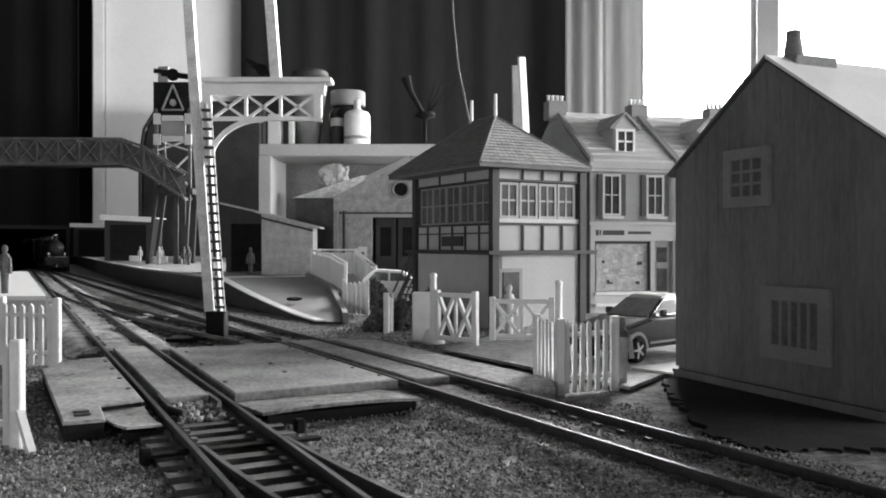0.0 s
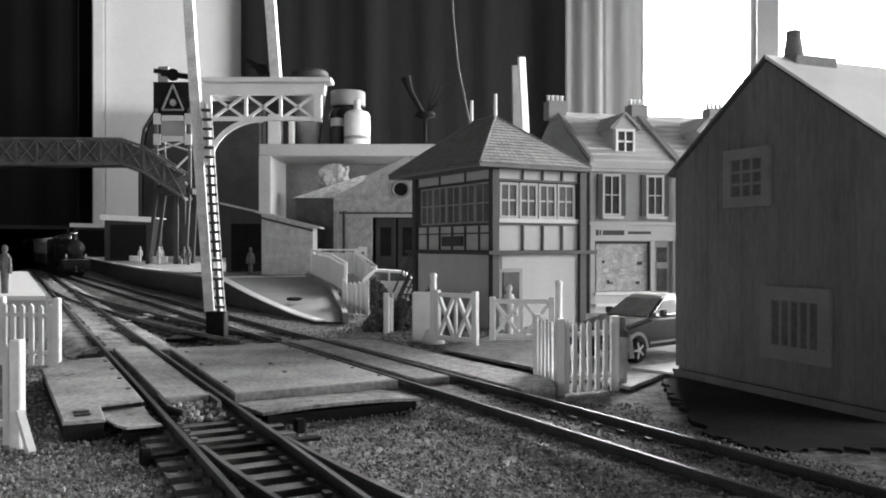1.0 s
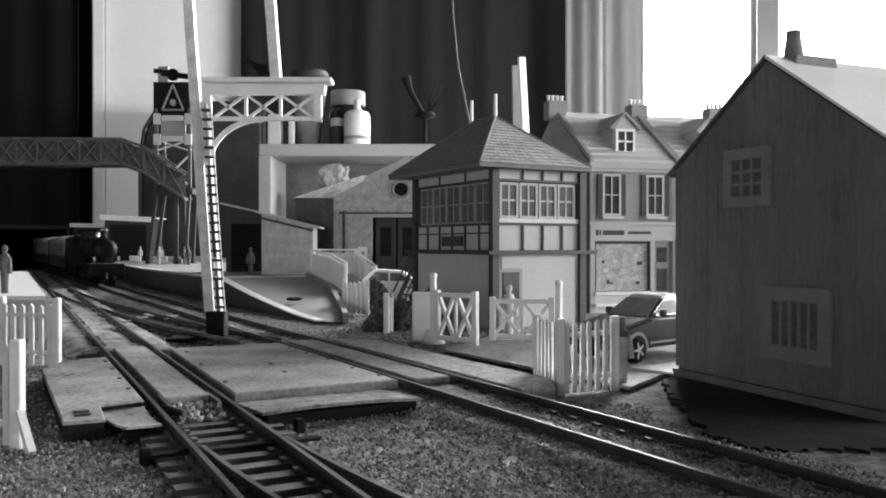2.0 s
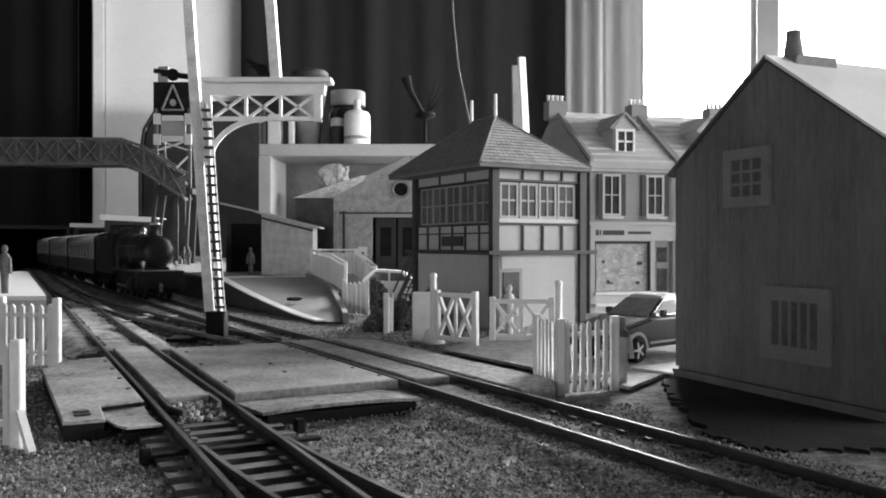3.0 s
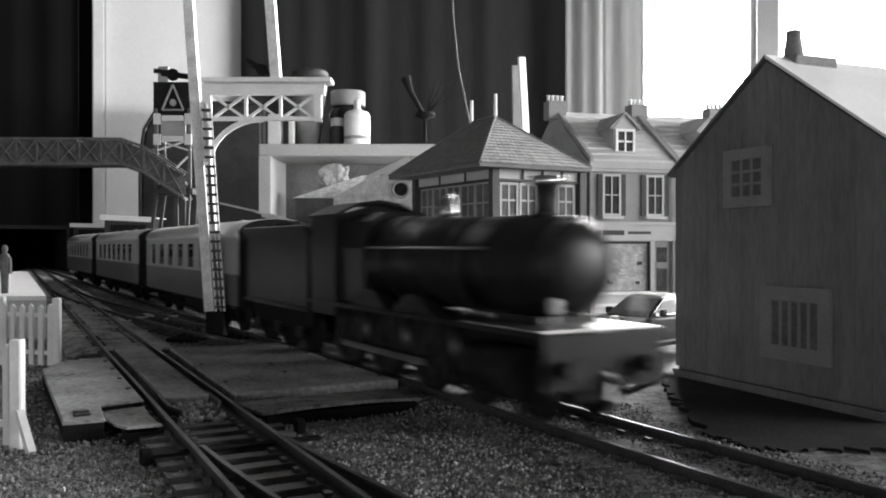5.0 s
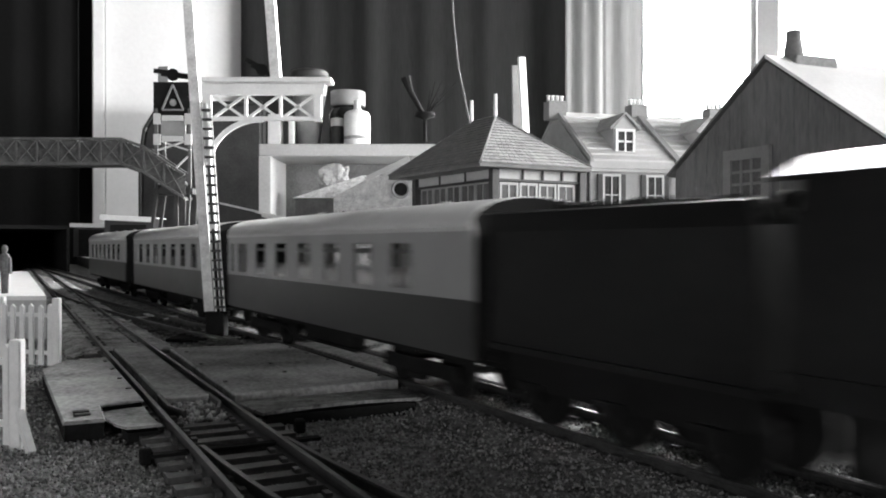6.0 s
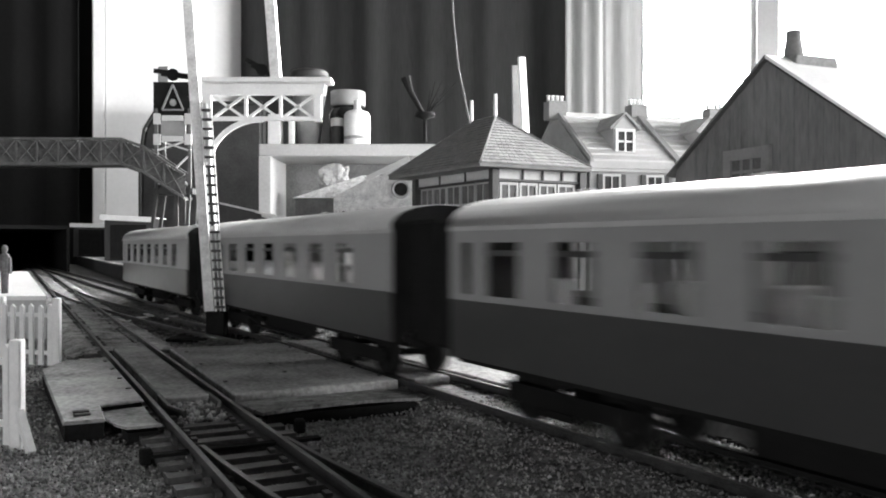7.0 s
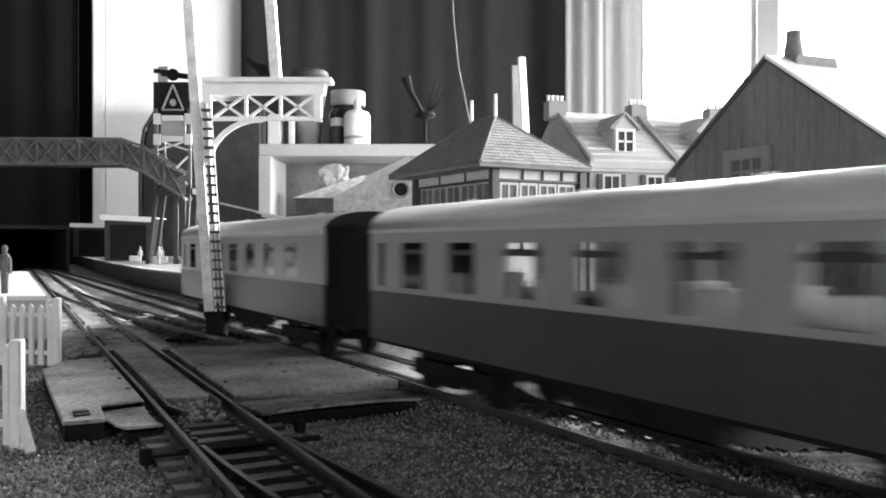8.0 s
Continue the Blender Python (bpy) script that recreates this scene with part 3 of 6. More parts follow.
def sash(parent, name, x0, x1, z0, z1, y, nx, nz, frame_mat, bar_w=0.0006, border=0.001, pane_mat=None, m=None):
    """A window in a wall that faces -y: frame, glazing bars and a pane behind them."""
    d0, d1 = y - 0.0008, y + 0.0004
    w = part(name, ring(BM(), x0, x1, z0, z1, border, d0, d1), frame_mat, parent, m=m)
    for i in range(1, nx):
        c = x0 + border + (x1 - x0 - 2 * border) * i / nx
        part("glazing_bar", box(BM(), c - bar_w / 2, c + bar_w / 2, d0 + 0.0002, d1 - 0.0001, z0 + border, z1 - border), frame_mat, w)
    for k in range(1, nz):
        c = z0 + border + (z1 - z0 - 2 * border) * k / nz
        part("glazing_bar", box(BM(), x0 + border, x1 - border, d0 + 0.0003, d1 - 0.0002, c - bar_w / 2, c + bar_w / 2), frame_mat, w)
    p = BM()
    box(p, x0 + border, x1 - border, y - 0.0001, y + 0.0003, z0 + border, z1 - border)
    part("pane", p, pane_mat or M["dark_pane"], w, "glossy pane")
    return w


def slated(parent, p0, p1, q0, q1, rows, cols, material, lift=0.0005, lap=1.15, skip=None):
    """Slates laid on the slope whose eave runs p0 to p1 and whose ridge runs q0 to q1, each a thin piece."""
    p0, p1, q0, q1 = Vector(p0), Vector(p1), Vector(q0), Vector(q1)
    n = (p1 - p0).cross(q0 - p0).normalized()
    if n.z < 0:
        n = -n
    for r in range(rows):
        a, b = p0.lerp(q0, r / rows), p1.lerp(q1, r / rows)
        c, d = p0.lerp(q0, min(1, (r + lap) / rows)), p1.lerp(q1, min(1, (r + lap) / rows))
        k = max(1, round(cols * (b - a).length / (p1 - p0).length))
        off = 0.5 * (r % 2)
        for i in range(-1 if off else 0, k):
            u0, u1 = max(0, (i + off + 0.04) / k), min(1, (i + 1 + off - 0.04) / k)
            if u1 - u0 < 0.02:
                continue
            bm = BM()
            lo = [a.lerp(b, u0) + n * lift * 1.2, a.lerp(b, u1) + n * lift * 1.2, c.lerp(d, u1) + n * lift * 0.25, c.lerp(d, u0) + n * lift * 0.25]
            hi = [v + n * lift * 0.8 for v in lo]
            vs = [bm.verts.new(v) for v in lo + hi]
            for f in ((3, 2, 1, 0), (4, 5, 6, 7), (0, 1, 5, 4), (1, 2, 6, 5), (2, 3, 7, 6), (3, 0, 4, 7)):
                bm.faces.new([vs[j] for j in f])
            bmesh.ops.recalc_face_normals(bm, faces=bm.faces)
            part("slate", bm, material, parent)


def signal_box():
    W, L = 0.056, 0.085
    s = thing("signal_box", pose(0.026, 0.4325, 0, 0, 0, MAIN_RZ + 90), "two-storey timber signal box with a hipped slate roof", "signal box")
    zl, zs, zw, ze = 0.0403, 0.0548, 0.0775, 0.0845
    bm = BM()
    box(bm, 0, W, 0, L, 0, zl - 0.001)
    part("base_wall", bm, M["cream"], s, "pale planked lower storey")
    # lap boards on the short side
    bd = BM()
    prism(bd, [(0, 0), (-0.0006, 0), (-0.0002, 0.0046), (0, 0.0046)], 0.0045, W - 0.0045, "x")
    bme = mesh_of("board", bd, M["cream"])
    for k in range(8):
        piece("board", bme, s, pose(0, -0.0002, 0.001 + k * 0.0047))
    bm = BM()
    box(bm, 0.0003, W - 0.0003, 0.0005, L, zl + 0.001, zs)
    part("panel_wall", bm, M["cream"], s, "pale panels under the windows")
    bm = BM()
    box(bm, 0.0003, W - 0.0003, 0.0005, L, zw - 0.0005, ze)
    part("frieze", bm, M["cream"], s, "pale panels above the windows")
    bm = BM()
    box(bm, -0.006, W + 0.007, -0.005, L + 0.004, zl - 0.0012, zl + 0.0008)
    part("ledge", bm, M["dark"], s, "dark walkway ledge")
    for x, y in ((0, 0), (W, 0), (0, L), (W, L)):
        bm = BM()
        box(bm, x - 0.002, x + 0.002, y - 0.002, y + 0.002, 0.0001, ze)
        part("corner_post", bm, M["dark"], s)
    for z in (zs, zw):
        bm = BM()
        box(bm, -0.0008, W + 0.0008, -0.0008, L + 0.0008, z - 0.0006, z + 0.0006)
        part("rail", bm, M["dark"], s)
    # studs between the panels
    for k in range(1, 4):
        bm = BM()
        x = 0.002 + (W - 0.004) * (k + 0.25) / 4.1
        box(bm, x - 0.0005, x + 0.0005, -0.0006, 0.0006, zl + 0.0009, zs - 0.0007)
        part("stud", bm, M["dark"], s)
        bm = BM()
        box(bm, x - 0.0005, x + 0.0005, -0.0006, 0.0006, zw + 0.0007, ze)
        part("stud", bm, M["dark"], s)
    for k in range(1, 6):
        bm = BM()
        y = L * k / 6
        box(bm, -0.0006, 0.0006, y - 0.0005, y + 0.0005, zl + 0.0009, zs - 0.0007)
        part("stud", bm, M["dark"], s)
        if k % 2 == 0:
            bm = BM()
            box(bm, -0.0006, 0.0006, y - 0.0004, y + 0.0004, zw + 0.0007, ze)
            part("stud", bm, M["dark"], s)
    bm = BM()
    box(bm, -0.0007, 0.0004, 0.003, L - 0.003, zl + 0.0095, zl + 0.0103)
    part("rail", bm, M["dark"], s)
    bm = BM()
    box(bm, -0.0012, 0.0, L * 0.36, L * 0.62, zl + 0.003, zl + 0.0085)
    part("nameboard", bm, M["dark"], s, "dark nameboard")
    # windows: white framed units, with shade put into the left side's greyer frames
    for k in range(4):
        x0 = 0.0035 + k * (W - 0.007) / 4
        sash(s, "window", x0 + 0.0004, x0 + (W - 0.007) / 4 - 0.0004, zs + 0.0032, zw - 0.0012, 0.0012, 2, 2, M["cream"], 0.0009, 0.0012, M["hazy_pane"])
    bm = BM()
    box(bm, 0.002, W - 0.002, -0.0006, 0.0008, zs + 0.0008, zs + 0.003)
    part("sill", bm, M["pale"], s)
    for k in range(5):
        y0 = 0.004 + k * (L - 0.008) / 5
        y1 = y0 + (L - 0.008) / 5
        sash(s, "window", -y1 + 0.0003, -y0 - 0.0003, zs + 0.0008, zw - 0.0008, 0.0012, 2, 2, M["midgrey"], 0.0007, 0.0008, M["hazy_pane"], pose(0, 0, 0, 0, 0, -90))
    bm = BM()
    box(bm, 0.003, W - 0.003, 0.003, L - 0.003, zs - 0.004, zw + 0.003)
    part("interior", bm, M["midgrey"], s, "dim interior behind the glazing")
    # door in the short side, with a dark glazed upper half
    bm = BM()
    box(bm, 0.0022, 0.0165, -0.0016, 0.0, 0.0005, 0.032)
    d = part("door", bm, M["midgrey"], s, "grey door in a plain frame")
    bm = BM()
    box(bm, 0.0045, 0.0142, -0.0022, -0.0016, 0.015, 0.030)
    part("pane", bm, M["dark_pane"], d)
    # hipped roof
    A, B, C, D = (-0.014, -0.009, ze), (W, -0.009, ze), (W, L + 0.0095, ze), (-0.014, L + 0.0095, ze)
    R0, R1 = (0.0235, 0.035, 0.1150), (0.0235, 0.0605, 0.1150)
    bm = BM()
    v = [bm.verts.new(p) for p in (A, B, C, D, R0, R1)]
    low = [bm.verts.new((p[0], p[1], ze - 0.0015)) for p in (A, B, C, D)]
    for f in ((v[0], v[1], v[4]), (v[1], v[2], v[5], v[4]), (v[2], v[3], v[5]), (v[3], v[0], v[4], v[5]), low[::-1]):
        bm.faces.new(f)
    for i in range(4):
        bm.faces.new((low[i], low[(i + 1) % 4], v[(i + 1) % 4], v[i]))
    roof = part("roof", bm, M["slate_dark_shade"], s, "hipped roof of small grey slates")
    # Front slope in lighter slates, left slope darkened to carry its shade.
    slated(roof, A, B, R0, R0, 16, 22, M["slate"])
    slated(roof, D, A, R1, R0, 16, 24, M["slate_dark_shade"])
    for p, q in ((A, R0), (B, R0), (R0, R1), (D, R1)):
        bm = BM()
        rod(bm, Vector(p) + Vector((0, 0, 0.0006)), Vector(q) + Vector((0, 0, 0.0006)), 0.0009, n=6)
        part("ridge", bm, M["slate_dark_shade"], roof)
    for p in (R0, R1):
        bm = BM()
        rod(bm, (p[0], p[1], p[2]), (p[0], p[1], p[2] + 0.0135), 0.0011, 0.0009)
        part("finial", bm, M["white"], s, "white finial post")
    # flight of steps at the far end
    st = BM()
    for k in range(8):
        box(st, 0.004, 0.014, L + 0.006 + k * 0.0042, L + 0.010 + k * 0.0042, zl - 0.004 - k * 0.0048, zl - 0.003 - k * 0.0048)
    part("steps", st, M["dark"], s)
    for y in (0.004, 0.0142):
        bm = BM()
        bar(bm, (y, L + 0.003, zl - 0.001), (y, L + 0.042, 0.001), 0.0012, 0.003)
        bar(bm, (y, L + 0.003, zl + 0.012), (y, L + 0.042, 0.012), 0.0008, 0.0008)
        for k in (0, 0.5, 1):
            bar(bm, (y, L + 0.003 + 0.039 * k, zl - 0.001 - k * (zl - 0.002)), (y, L + 0.003 + 0.039 * k, zl + 0.012 - k * (zl - 0.0)), 0.0008, 0.0008)
        part("handrail", bm, M["dark"], s)


def cottage():
    """Tarred board cottage; its gable faces the line. Local x along the gable, y into the house."""
    W, D, ze, za = 0.082, 0.12, 0.0690, 0.0972
    rz = math.degrees(math.atan2(-0.0718, 0.0299))
    c = thing("cottage", pose(0.0777, 0.282, 0, 0, 0, rz), "dark weatherboarded cottage with a smooth roof, pale on its lit slope", "house")
    bm = BM()
    prism(bm, [(0, 0.0), (W, 0.0), (W, ze), (W / 2, za), (0, ze)], 0.001, D, "y")
    part("wall", bm, M["cottage"], c, "dark boarded wall")
    n = 48
    for k in range(n):
        x0, x1 = W * k / n, W * (k + 1) / n
        top = [ze + (za - ze) * (1 - abs(x - W / 2) / (W / 2)) for x in (x0, x1)]
        bm = BM()
        y = -0.0003 - 0.00006 * (k % 3)
        prism(bm, [(x0 + 0.00001, 0.004), (x1 - 0.00001, 0.004), (x1 - 0.00001, top[1] - 0.0005), (x0 + 0.00001, top[0] - 0.0005)], y, 0.001, "y")
        part("board", bm, M["cottage"], c)
    bm = BM()
    box(bm, -0.0006, W + 0.0006, -0.0011, 0.001, 0.0, 0.0030)
    part("plinth", bm, M["cottage"], c, "narrow dark plinth")
    sash(c, "window", 0.0246, 0.0436, 0.0552, 0.0725, -0.0012, 3, 3, M["cottage_trim"], 0.0008, 0.0032, M["lattice"])
    sash(c, "window", 0.0402, 0.0650, 0.0119, 0.0324, -0.0012, 5, 1, M["cottage_trim"], 0.0008, 0.0040, M["lattice"])
    # Light and shade are in the slope colours: right near white, left dark.
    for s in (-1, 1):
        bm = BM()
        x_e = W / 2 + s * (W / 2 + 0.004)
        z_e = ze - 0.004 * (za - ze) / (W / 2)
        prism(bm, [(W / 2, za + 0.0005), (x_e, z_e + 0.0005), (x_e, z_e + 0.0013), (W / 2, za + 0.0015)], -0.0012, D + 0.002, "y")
        part("roof", bm, M["tin_lit"] if s > 0 else M["slate_dark_shade"], c, "smooth roof slope coloured pale as lit" if s > 0 else "roof slope coloured dark as shaded")
    bm = BM()
    box(bm, W / 2 - 0.0078, W / 2 + 0.0042, 0.0065, 0.0225, za - 0.006, za + 0.0016, bevel=0.0004)
    ch = part("chimney", bm, M["sooty"], c, "sooty plastered chimney stack")
    bm = BM()
    lathe(bm, [(0.0033, 0), (0.0031, 0.001), (0.0028, 0.0013), (0.0020, 0.0072), (0.0022, 0.0075), (0.0020, 0.0083), (0.0010, 0.0086)], 14, pose(W / 2 - 0.0018, 0.0115, za + 0.0015))
    part("pot", bm, M["sooty"], ch)


def shop(m, label):
    """One shop of the terrace: front faces -y, W wide, ridge along x."""
    W, D, zc, zr = 0.0615, 0.105, 0.0955, 0.1335
    s = thing("shop", m, label, "shop", "terrace of shops")
    bm = BM()
    prism(bm, [(0, 0), (D, 0), (D, zc), (D / 2, zr), (0, zc)], 0.0, W - 0.0002, "x")
    part("wall", bm, M["midgrey"], s, "grey printed brick walls")
    bm = BM()
    box(bm, 0.0, W, -0.0035, 0.0, zc - 0.0035, zc + 0.001)
    box(bm, 0.0, W, -0.0022, 0.0, zc - 0.0055, zc - 0.0035)
    part("cornice", bm, M["cream"], s)
    # shop front
    bm = BM()
    box(bm, 0.0006, W - 0.0006, -0.003, 0.0, 0.0465, 0.0565)
    f = part("fascia", bm, M["cream"], s, "pale fascia board with a line of dark writing")
    bm = BM()
    for a, b, h in ((0.004, 0.006, 0.0035), (0.0066, 0.0076, 0.0032), (0.0088, 0.0235, 0.0030), (0.026, 0.042, 0.0018)):
        box(bm, a, b, -0.0032, -0.003, 0.0517 - h / 2, 0.0517 + h / 2)
    part("writing", bm, M["dark"], f, "bar of unreadable dark lettering")
    bm = BM()
    box(bm, -0.0005, W, -0.0042, 0.0, 0.0565, 0.0585)
    part("cornice", bm, M["cream"], s)
    for x in (0.0006, 0.0420, W - 0.0036):
        bm = BM()
        box(bm, x, x + 0.003, -0.0028, 0.0, 0.0001, 0.0464)
        part("pilaster", bm, M["cream"], s)
    bm = BM()
    box(bm, 0.0036, 0.042, -0.0024, 0.0, 0.0001, 0.0140)
    part("stall_riser", bm, M["pale"], s)
    for z in (0.0128, 0.0055):
        bm = BM()
        box(bm, 0.0036, 0.042, -0.0042, -0.0022, z, z + 0.0018)
        part("sill", bm, M["white"], s)
    bm = BM()
    box(bm, 0.0048, 0.0410, -0.0006, 0.0, 0.0152, 0.0448)
    w = part("shop_window", bm, M["stonework"], s, "mottled goods behind the shop window")
    fr = BM()
    box(fr, 0.0036, 0.042, -0.0018, -0.0006, 0.0448, 0.0462)
    box(fr, 0.0036, 0.0048, -0.0018, -0.0006, 0.0152, 0.0448)
    box(fr, 0.0410, 0.0422, -0.0018, -0.0006, 0.0152, 0.0448)
    part("frame", fr, M["dark"], w)
    rnd = random.Random(4)
    for k in range(14):
        bm = BM()
        x, z = rnd.uniform(0.008, 0.036), rnd.uniform(0.017, 0.042)
        a, h = rnd.uniform(0.001, 0.004), rnd.uniform(0.0006, 0.0025)
        box(bm, x, x + a, -0.0009, -0.0006, z, z + h)
        part("display_card", bm, M["pale"] if k % 3 else M["dark"], w)
    bm = BM()
    box(bm, 0.0455, W - 0.004, -0.0008, 0.0, 0.0012, 0.0455)
    d = part("door", bm, M["midgrey"], s, "panelled shop door")
    for z0, z1 in ((0.0145, 0.029), (0.033, 0.0425)):
        bm = BM()
        box(bm, 0.0476, 0.0545, -0.0012, -0.0008, z0, z1)
        part("pane", bm, M["dark_pane"], d)
    for x in (0.0098, 0.0400):
        sash(s, "window", x, x + 0.0125, 0.0625, 0.0885, -0.0004, 2, 2, M["shelf"], 0.0007, 0.0013)
        bm = BM()
        box(bm, x - 0.001, x + 0.0135, -0.003, 0.0, 0.0605, 0.0622)
        part("sill", bm, M["pale"], s)
    for x in (0.0065, 0.0225, 0.0367, 0.0527):
        bm = BM()
        box(bm, x, x + 0.0030, -0.0012, 0.0, 0.0625, 0.0885)
        part("shutter", bm, M["dark"], s)
    bm = BM()
    rod(bm, (-0.0006, -0.0030, 0.0005), (-0.0006, -0.0030, zc - 0.003), 0.0011, n=8)
    part("downpipe", bm, M["dark"], s)
    # roof in courses
    bm = BM()
    prism(bm, [(-0.003, zc + 0.0002), (D / 2, zr + 0.0006), (D + 0.003, zc + 0.0002), (D / 2, zr - 0.002)], 0.0022, W - 0.0024, "x")
    roof = part("roof", bm, M["slate_dark_shade"], s, "coursed slate roof")
    for r in range(9):
        a = r / 9
        y0, z0 = -0.003 + (D / 2 + 0.003) * a, zc + 0.0004 + (zr - zc) * a
        y1, z1 = -0.003 + (D / 2 + 0.003) * (a + 0.13), zc + 0.0004 + (zr - zc) * (a + 0.13)
        bm = BM()
        prism(bm, [(y0, z0 + 0.0004), (y0, z0 + 0.0018), (y1, z1 + 0.0007), (y1, z1)], 0.003, W - 0.003, "x")
        part("slate_course", bm, M["pale"], roof)
    for x in (0.0, W - 0.0022):
        bm = BM()
        prism(bm, [(-0.004, zc), (D / 2, zr + 0.001), (D + 0.004, zc), (D + 0.004, zc + 0.003), (D / 2, zr + 0.004), (-0.004, zc + 0.003)], x, x + 0.0022, "x")
        part("parapet", bm, M["midgrey"], s)
    bm = BM()
    box(bm, -0.0068, 0.0062, D / 2 - 0.005, D / 2 + 0.005, zr - 0.004, zr + 0.0085, bevel=0.0004)
    ch = part("chimney", bm, M["midgrey"], s)
    for k in range(4):
        bm = BM()
        lathe(bm, [(0.0012, 0), (0.0011, 0.003), (0.0014, 0.0036), (0.0013, 0.0042)], 8, pose(-0.0052 + k * 0.0033, D / 2, zr + 0.0085))
        part("pot", bm, M["white"], ch)
    # dormer
    x0, x1, yb, zb, zt = 0.0215, 0.0375, 0.008, zc + 0.006, zc + 0.0235
    bm = BM()
    prism(bm, [(x0, zb), (x1, zb), (x1, zt), ((x0 + x1) / 2, zt + 0.0085), (x0, zt)], yb, yb + 0.034, "y")
    d = part("dormer", bm, M["cream"], s, "gabled dormer with a small white window")
    sash(d, "dormer_window", x0 + 0.0012, x1 - 0.0012, zb + 0.001, zt - 0.0005, yb - 0.0004, 2, 2, M["white"], 0.0012, 0.0016)
    for sg in (-1, 1):
        bm = BM()
        xe = (x0 + x1) / 2 + sg * 0.0105
        xm = (x0 + x1) / 2
        prism(bm, [(xm, zt + 0.0088), (xe, zt - 0.0012), (xe, zt + 0.0005), (xm, zt + 0.0105)], yb - 0.0016, yb + 0.036, "y")
        part("dormer_roof", bm, M["slate"], d)
    return s


def shops():
    a = shop(pose(0.0905, 0.530, 0, 0, 0, 15), "tall grey terraced shop with dormer and pale fascia")
    for k in (1, 2):
        copy_thing(a, pose(0.0905 + k * 0.0615 * math.cos(radians(15)), 0.530 + k * 0.0615 * math.sin(radians(15)), 0, 0, 0, 15))


def goods_shed():
    """Stone shed: a hipped pale roof behind, a stone wing with a round window and dark doorway before it."""
    g = thing("goods_shed", pose(0, 0.755, 0), "rough stone goods shed with a dark wide doorway", "shed")
    xl, xc, xr = -0.137, -0.0975, 0.010
    bm = BM()
    prism(bm, [(xc, 0), (xc + 0.034, 0), (xc + 0.034, 0.0705), (xr, 0.0705), (xr, 0.106), (-0.052, 0.106), (-0.068, 0.1025), (xc, 0.0865)], 0, 0.02, "y")
    part("wall", bm, M["stonework"], g, "speckled stone wall")
    bm = BM()
    box(bm, xc + 0.0342, xr, 0.014, 0.0195, 0, 0.070)
    part("recess", bm, M["black"], g, "black open doorway")
    bm = BM()
    box(bm, xc + 0.002, xr, -0.002, 0.0, 0.0685, 0.0715)
    part("lintel", bm, M["cream"], g)
    bm = BM()
    box(bm, xc + 0.002, xr, -0.0025, 0.0, 0.0717, 0.073)
    part("string_course", bm, M["dark"], g)
    for k in range(3):
        bm = BM()
        box(bm, xc + 0.037 + k * 0.020, xc + 0.055 + k * 0.020, 0.009, 0.0138, 0.002, 0.068)
        d = part("door_leaf", bm, M["dark"], g)
        bm = BM()
        box(bm, xc + 0.041 + k * 0.020, xc + 0.051 + k * 0.020, 0.0078, 0.009, 0.034, 0.060)
        part("panel", bm, M["black"], d)
    bm = BM()
    lathe(bm, [(0.0085, 0), (0.0085, 0.0016), (0.0062, 0.0016), (0.006, 0.0004)], 20, pose(-0.0375, -0.0001, 0.0935, 90))
    w = part("round_window", bm, M["midgrey"], g, "round window in the gable")
    bm = BM()
    lathe(bm, [(0.0058, 0.0006), (0.0056, 0.0011)], 20, pose(-0.0375, -0.0001, 0.0935, 90))
    part("pane", bm, M["black"], w)
    bm = BM()
    box(bm, -0.0755, -0.0675, -0.0012, -0.0002, 0.0305, 0.0425)
    nb = part("notice", bm, M["white"], g, "small white notice")
    bm = BM()
    lathe(bm, [(0.0014, 0), (0.0012, 0.0004)], 10, pose(-0.0715, -0.0012, 0.0365, 90))
    part("spot", bm, M["dark"], nb)
    # rear range with the pale hipped roof
    bm = BM()
    box(bm, xl + 0.002, xr, 0.0205, 0.13, 0, 0.0865)
    part("rear_wall", bm, M["lattice"], g, "dark boarded rear range")
    bm = BM()
    A, B, C, D = (xl, 0.0165, 0.0868), (xr, 0.0165, 0.0868), (xr, 0.135, 0.0868), (xl, 0.135, 0.0868)
    R0, R1 = (-0.080, 0.076, 0.1120), (xr, 0.076, 0.1145)
    v = [bm.verts.new(p) for p in (A, B, C, D, R0, R1)]
    for f in ((0, 1, 5, 4), (1, 2, 5), (2, 3, 4, 5), (3, 0, 4), (3, 2, 1, 0)):
        bm.faces.new([v[i] for i in f])
    bmesh.ops.recalc_face_normals(bm, faces=bm.faces)
    part("roof", bm, M["worn_roof"], g, "pale worn hipped roof")
    bm = BM()
    bar(bm, (-0.069, -0.001, 0.1025), (-0.030, -0.001, 0.1215), 0.003, 0.004)
    part("bargeboard", bm, M["cream"], g, "pale sloping bargeboard")
    bm = BM()
    prism(bm, [(-0.066, 0.1060), (-0.030, 0.1060), (-0.030, 0.1205)], 0.0, 0.0045, "y")
    part("gable_infill", bm, M["stonework"], g)
    for x in (xc + 0.004, xc + 0.0095):
        bm = BM()
        rod(bm, (x, -0.0035, 0), (x, -0.0035, 0.074), 0.0012)
        part("downpipe", bm, M["cream"] if x < xc + 0.006 else M["dark"], g)


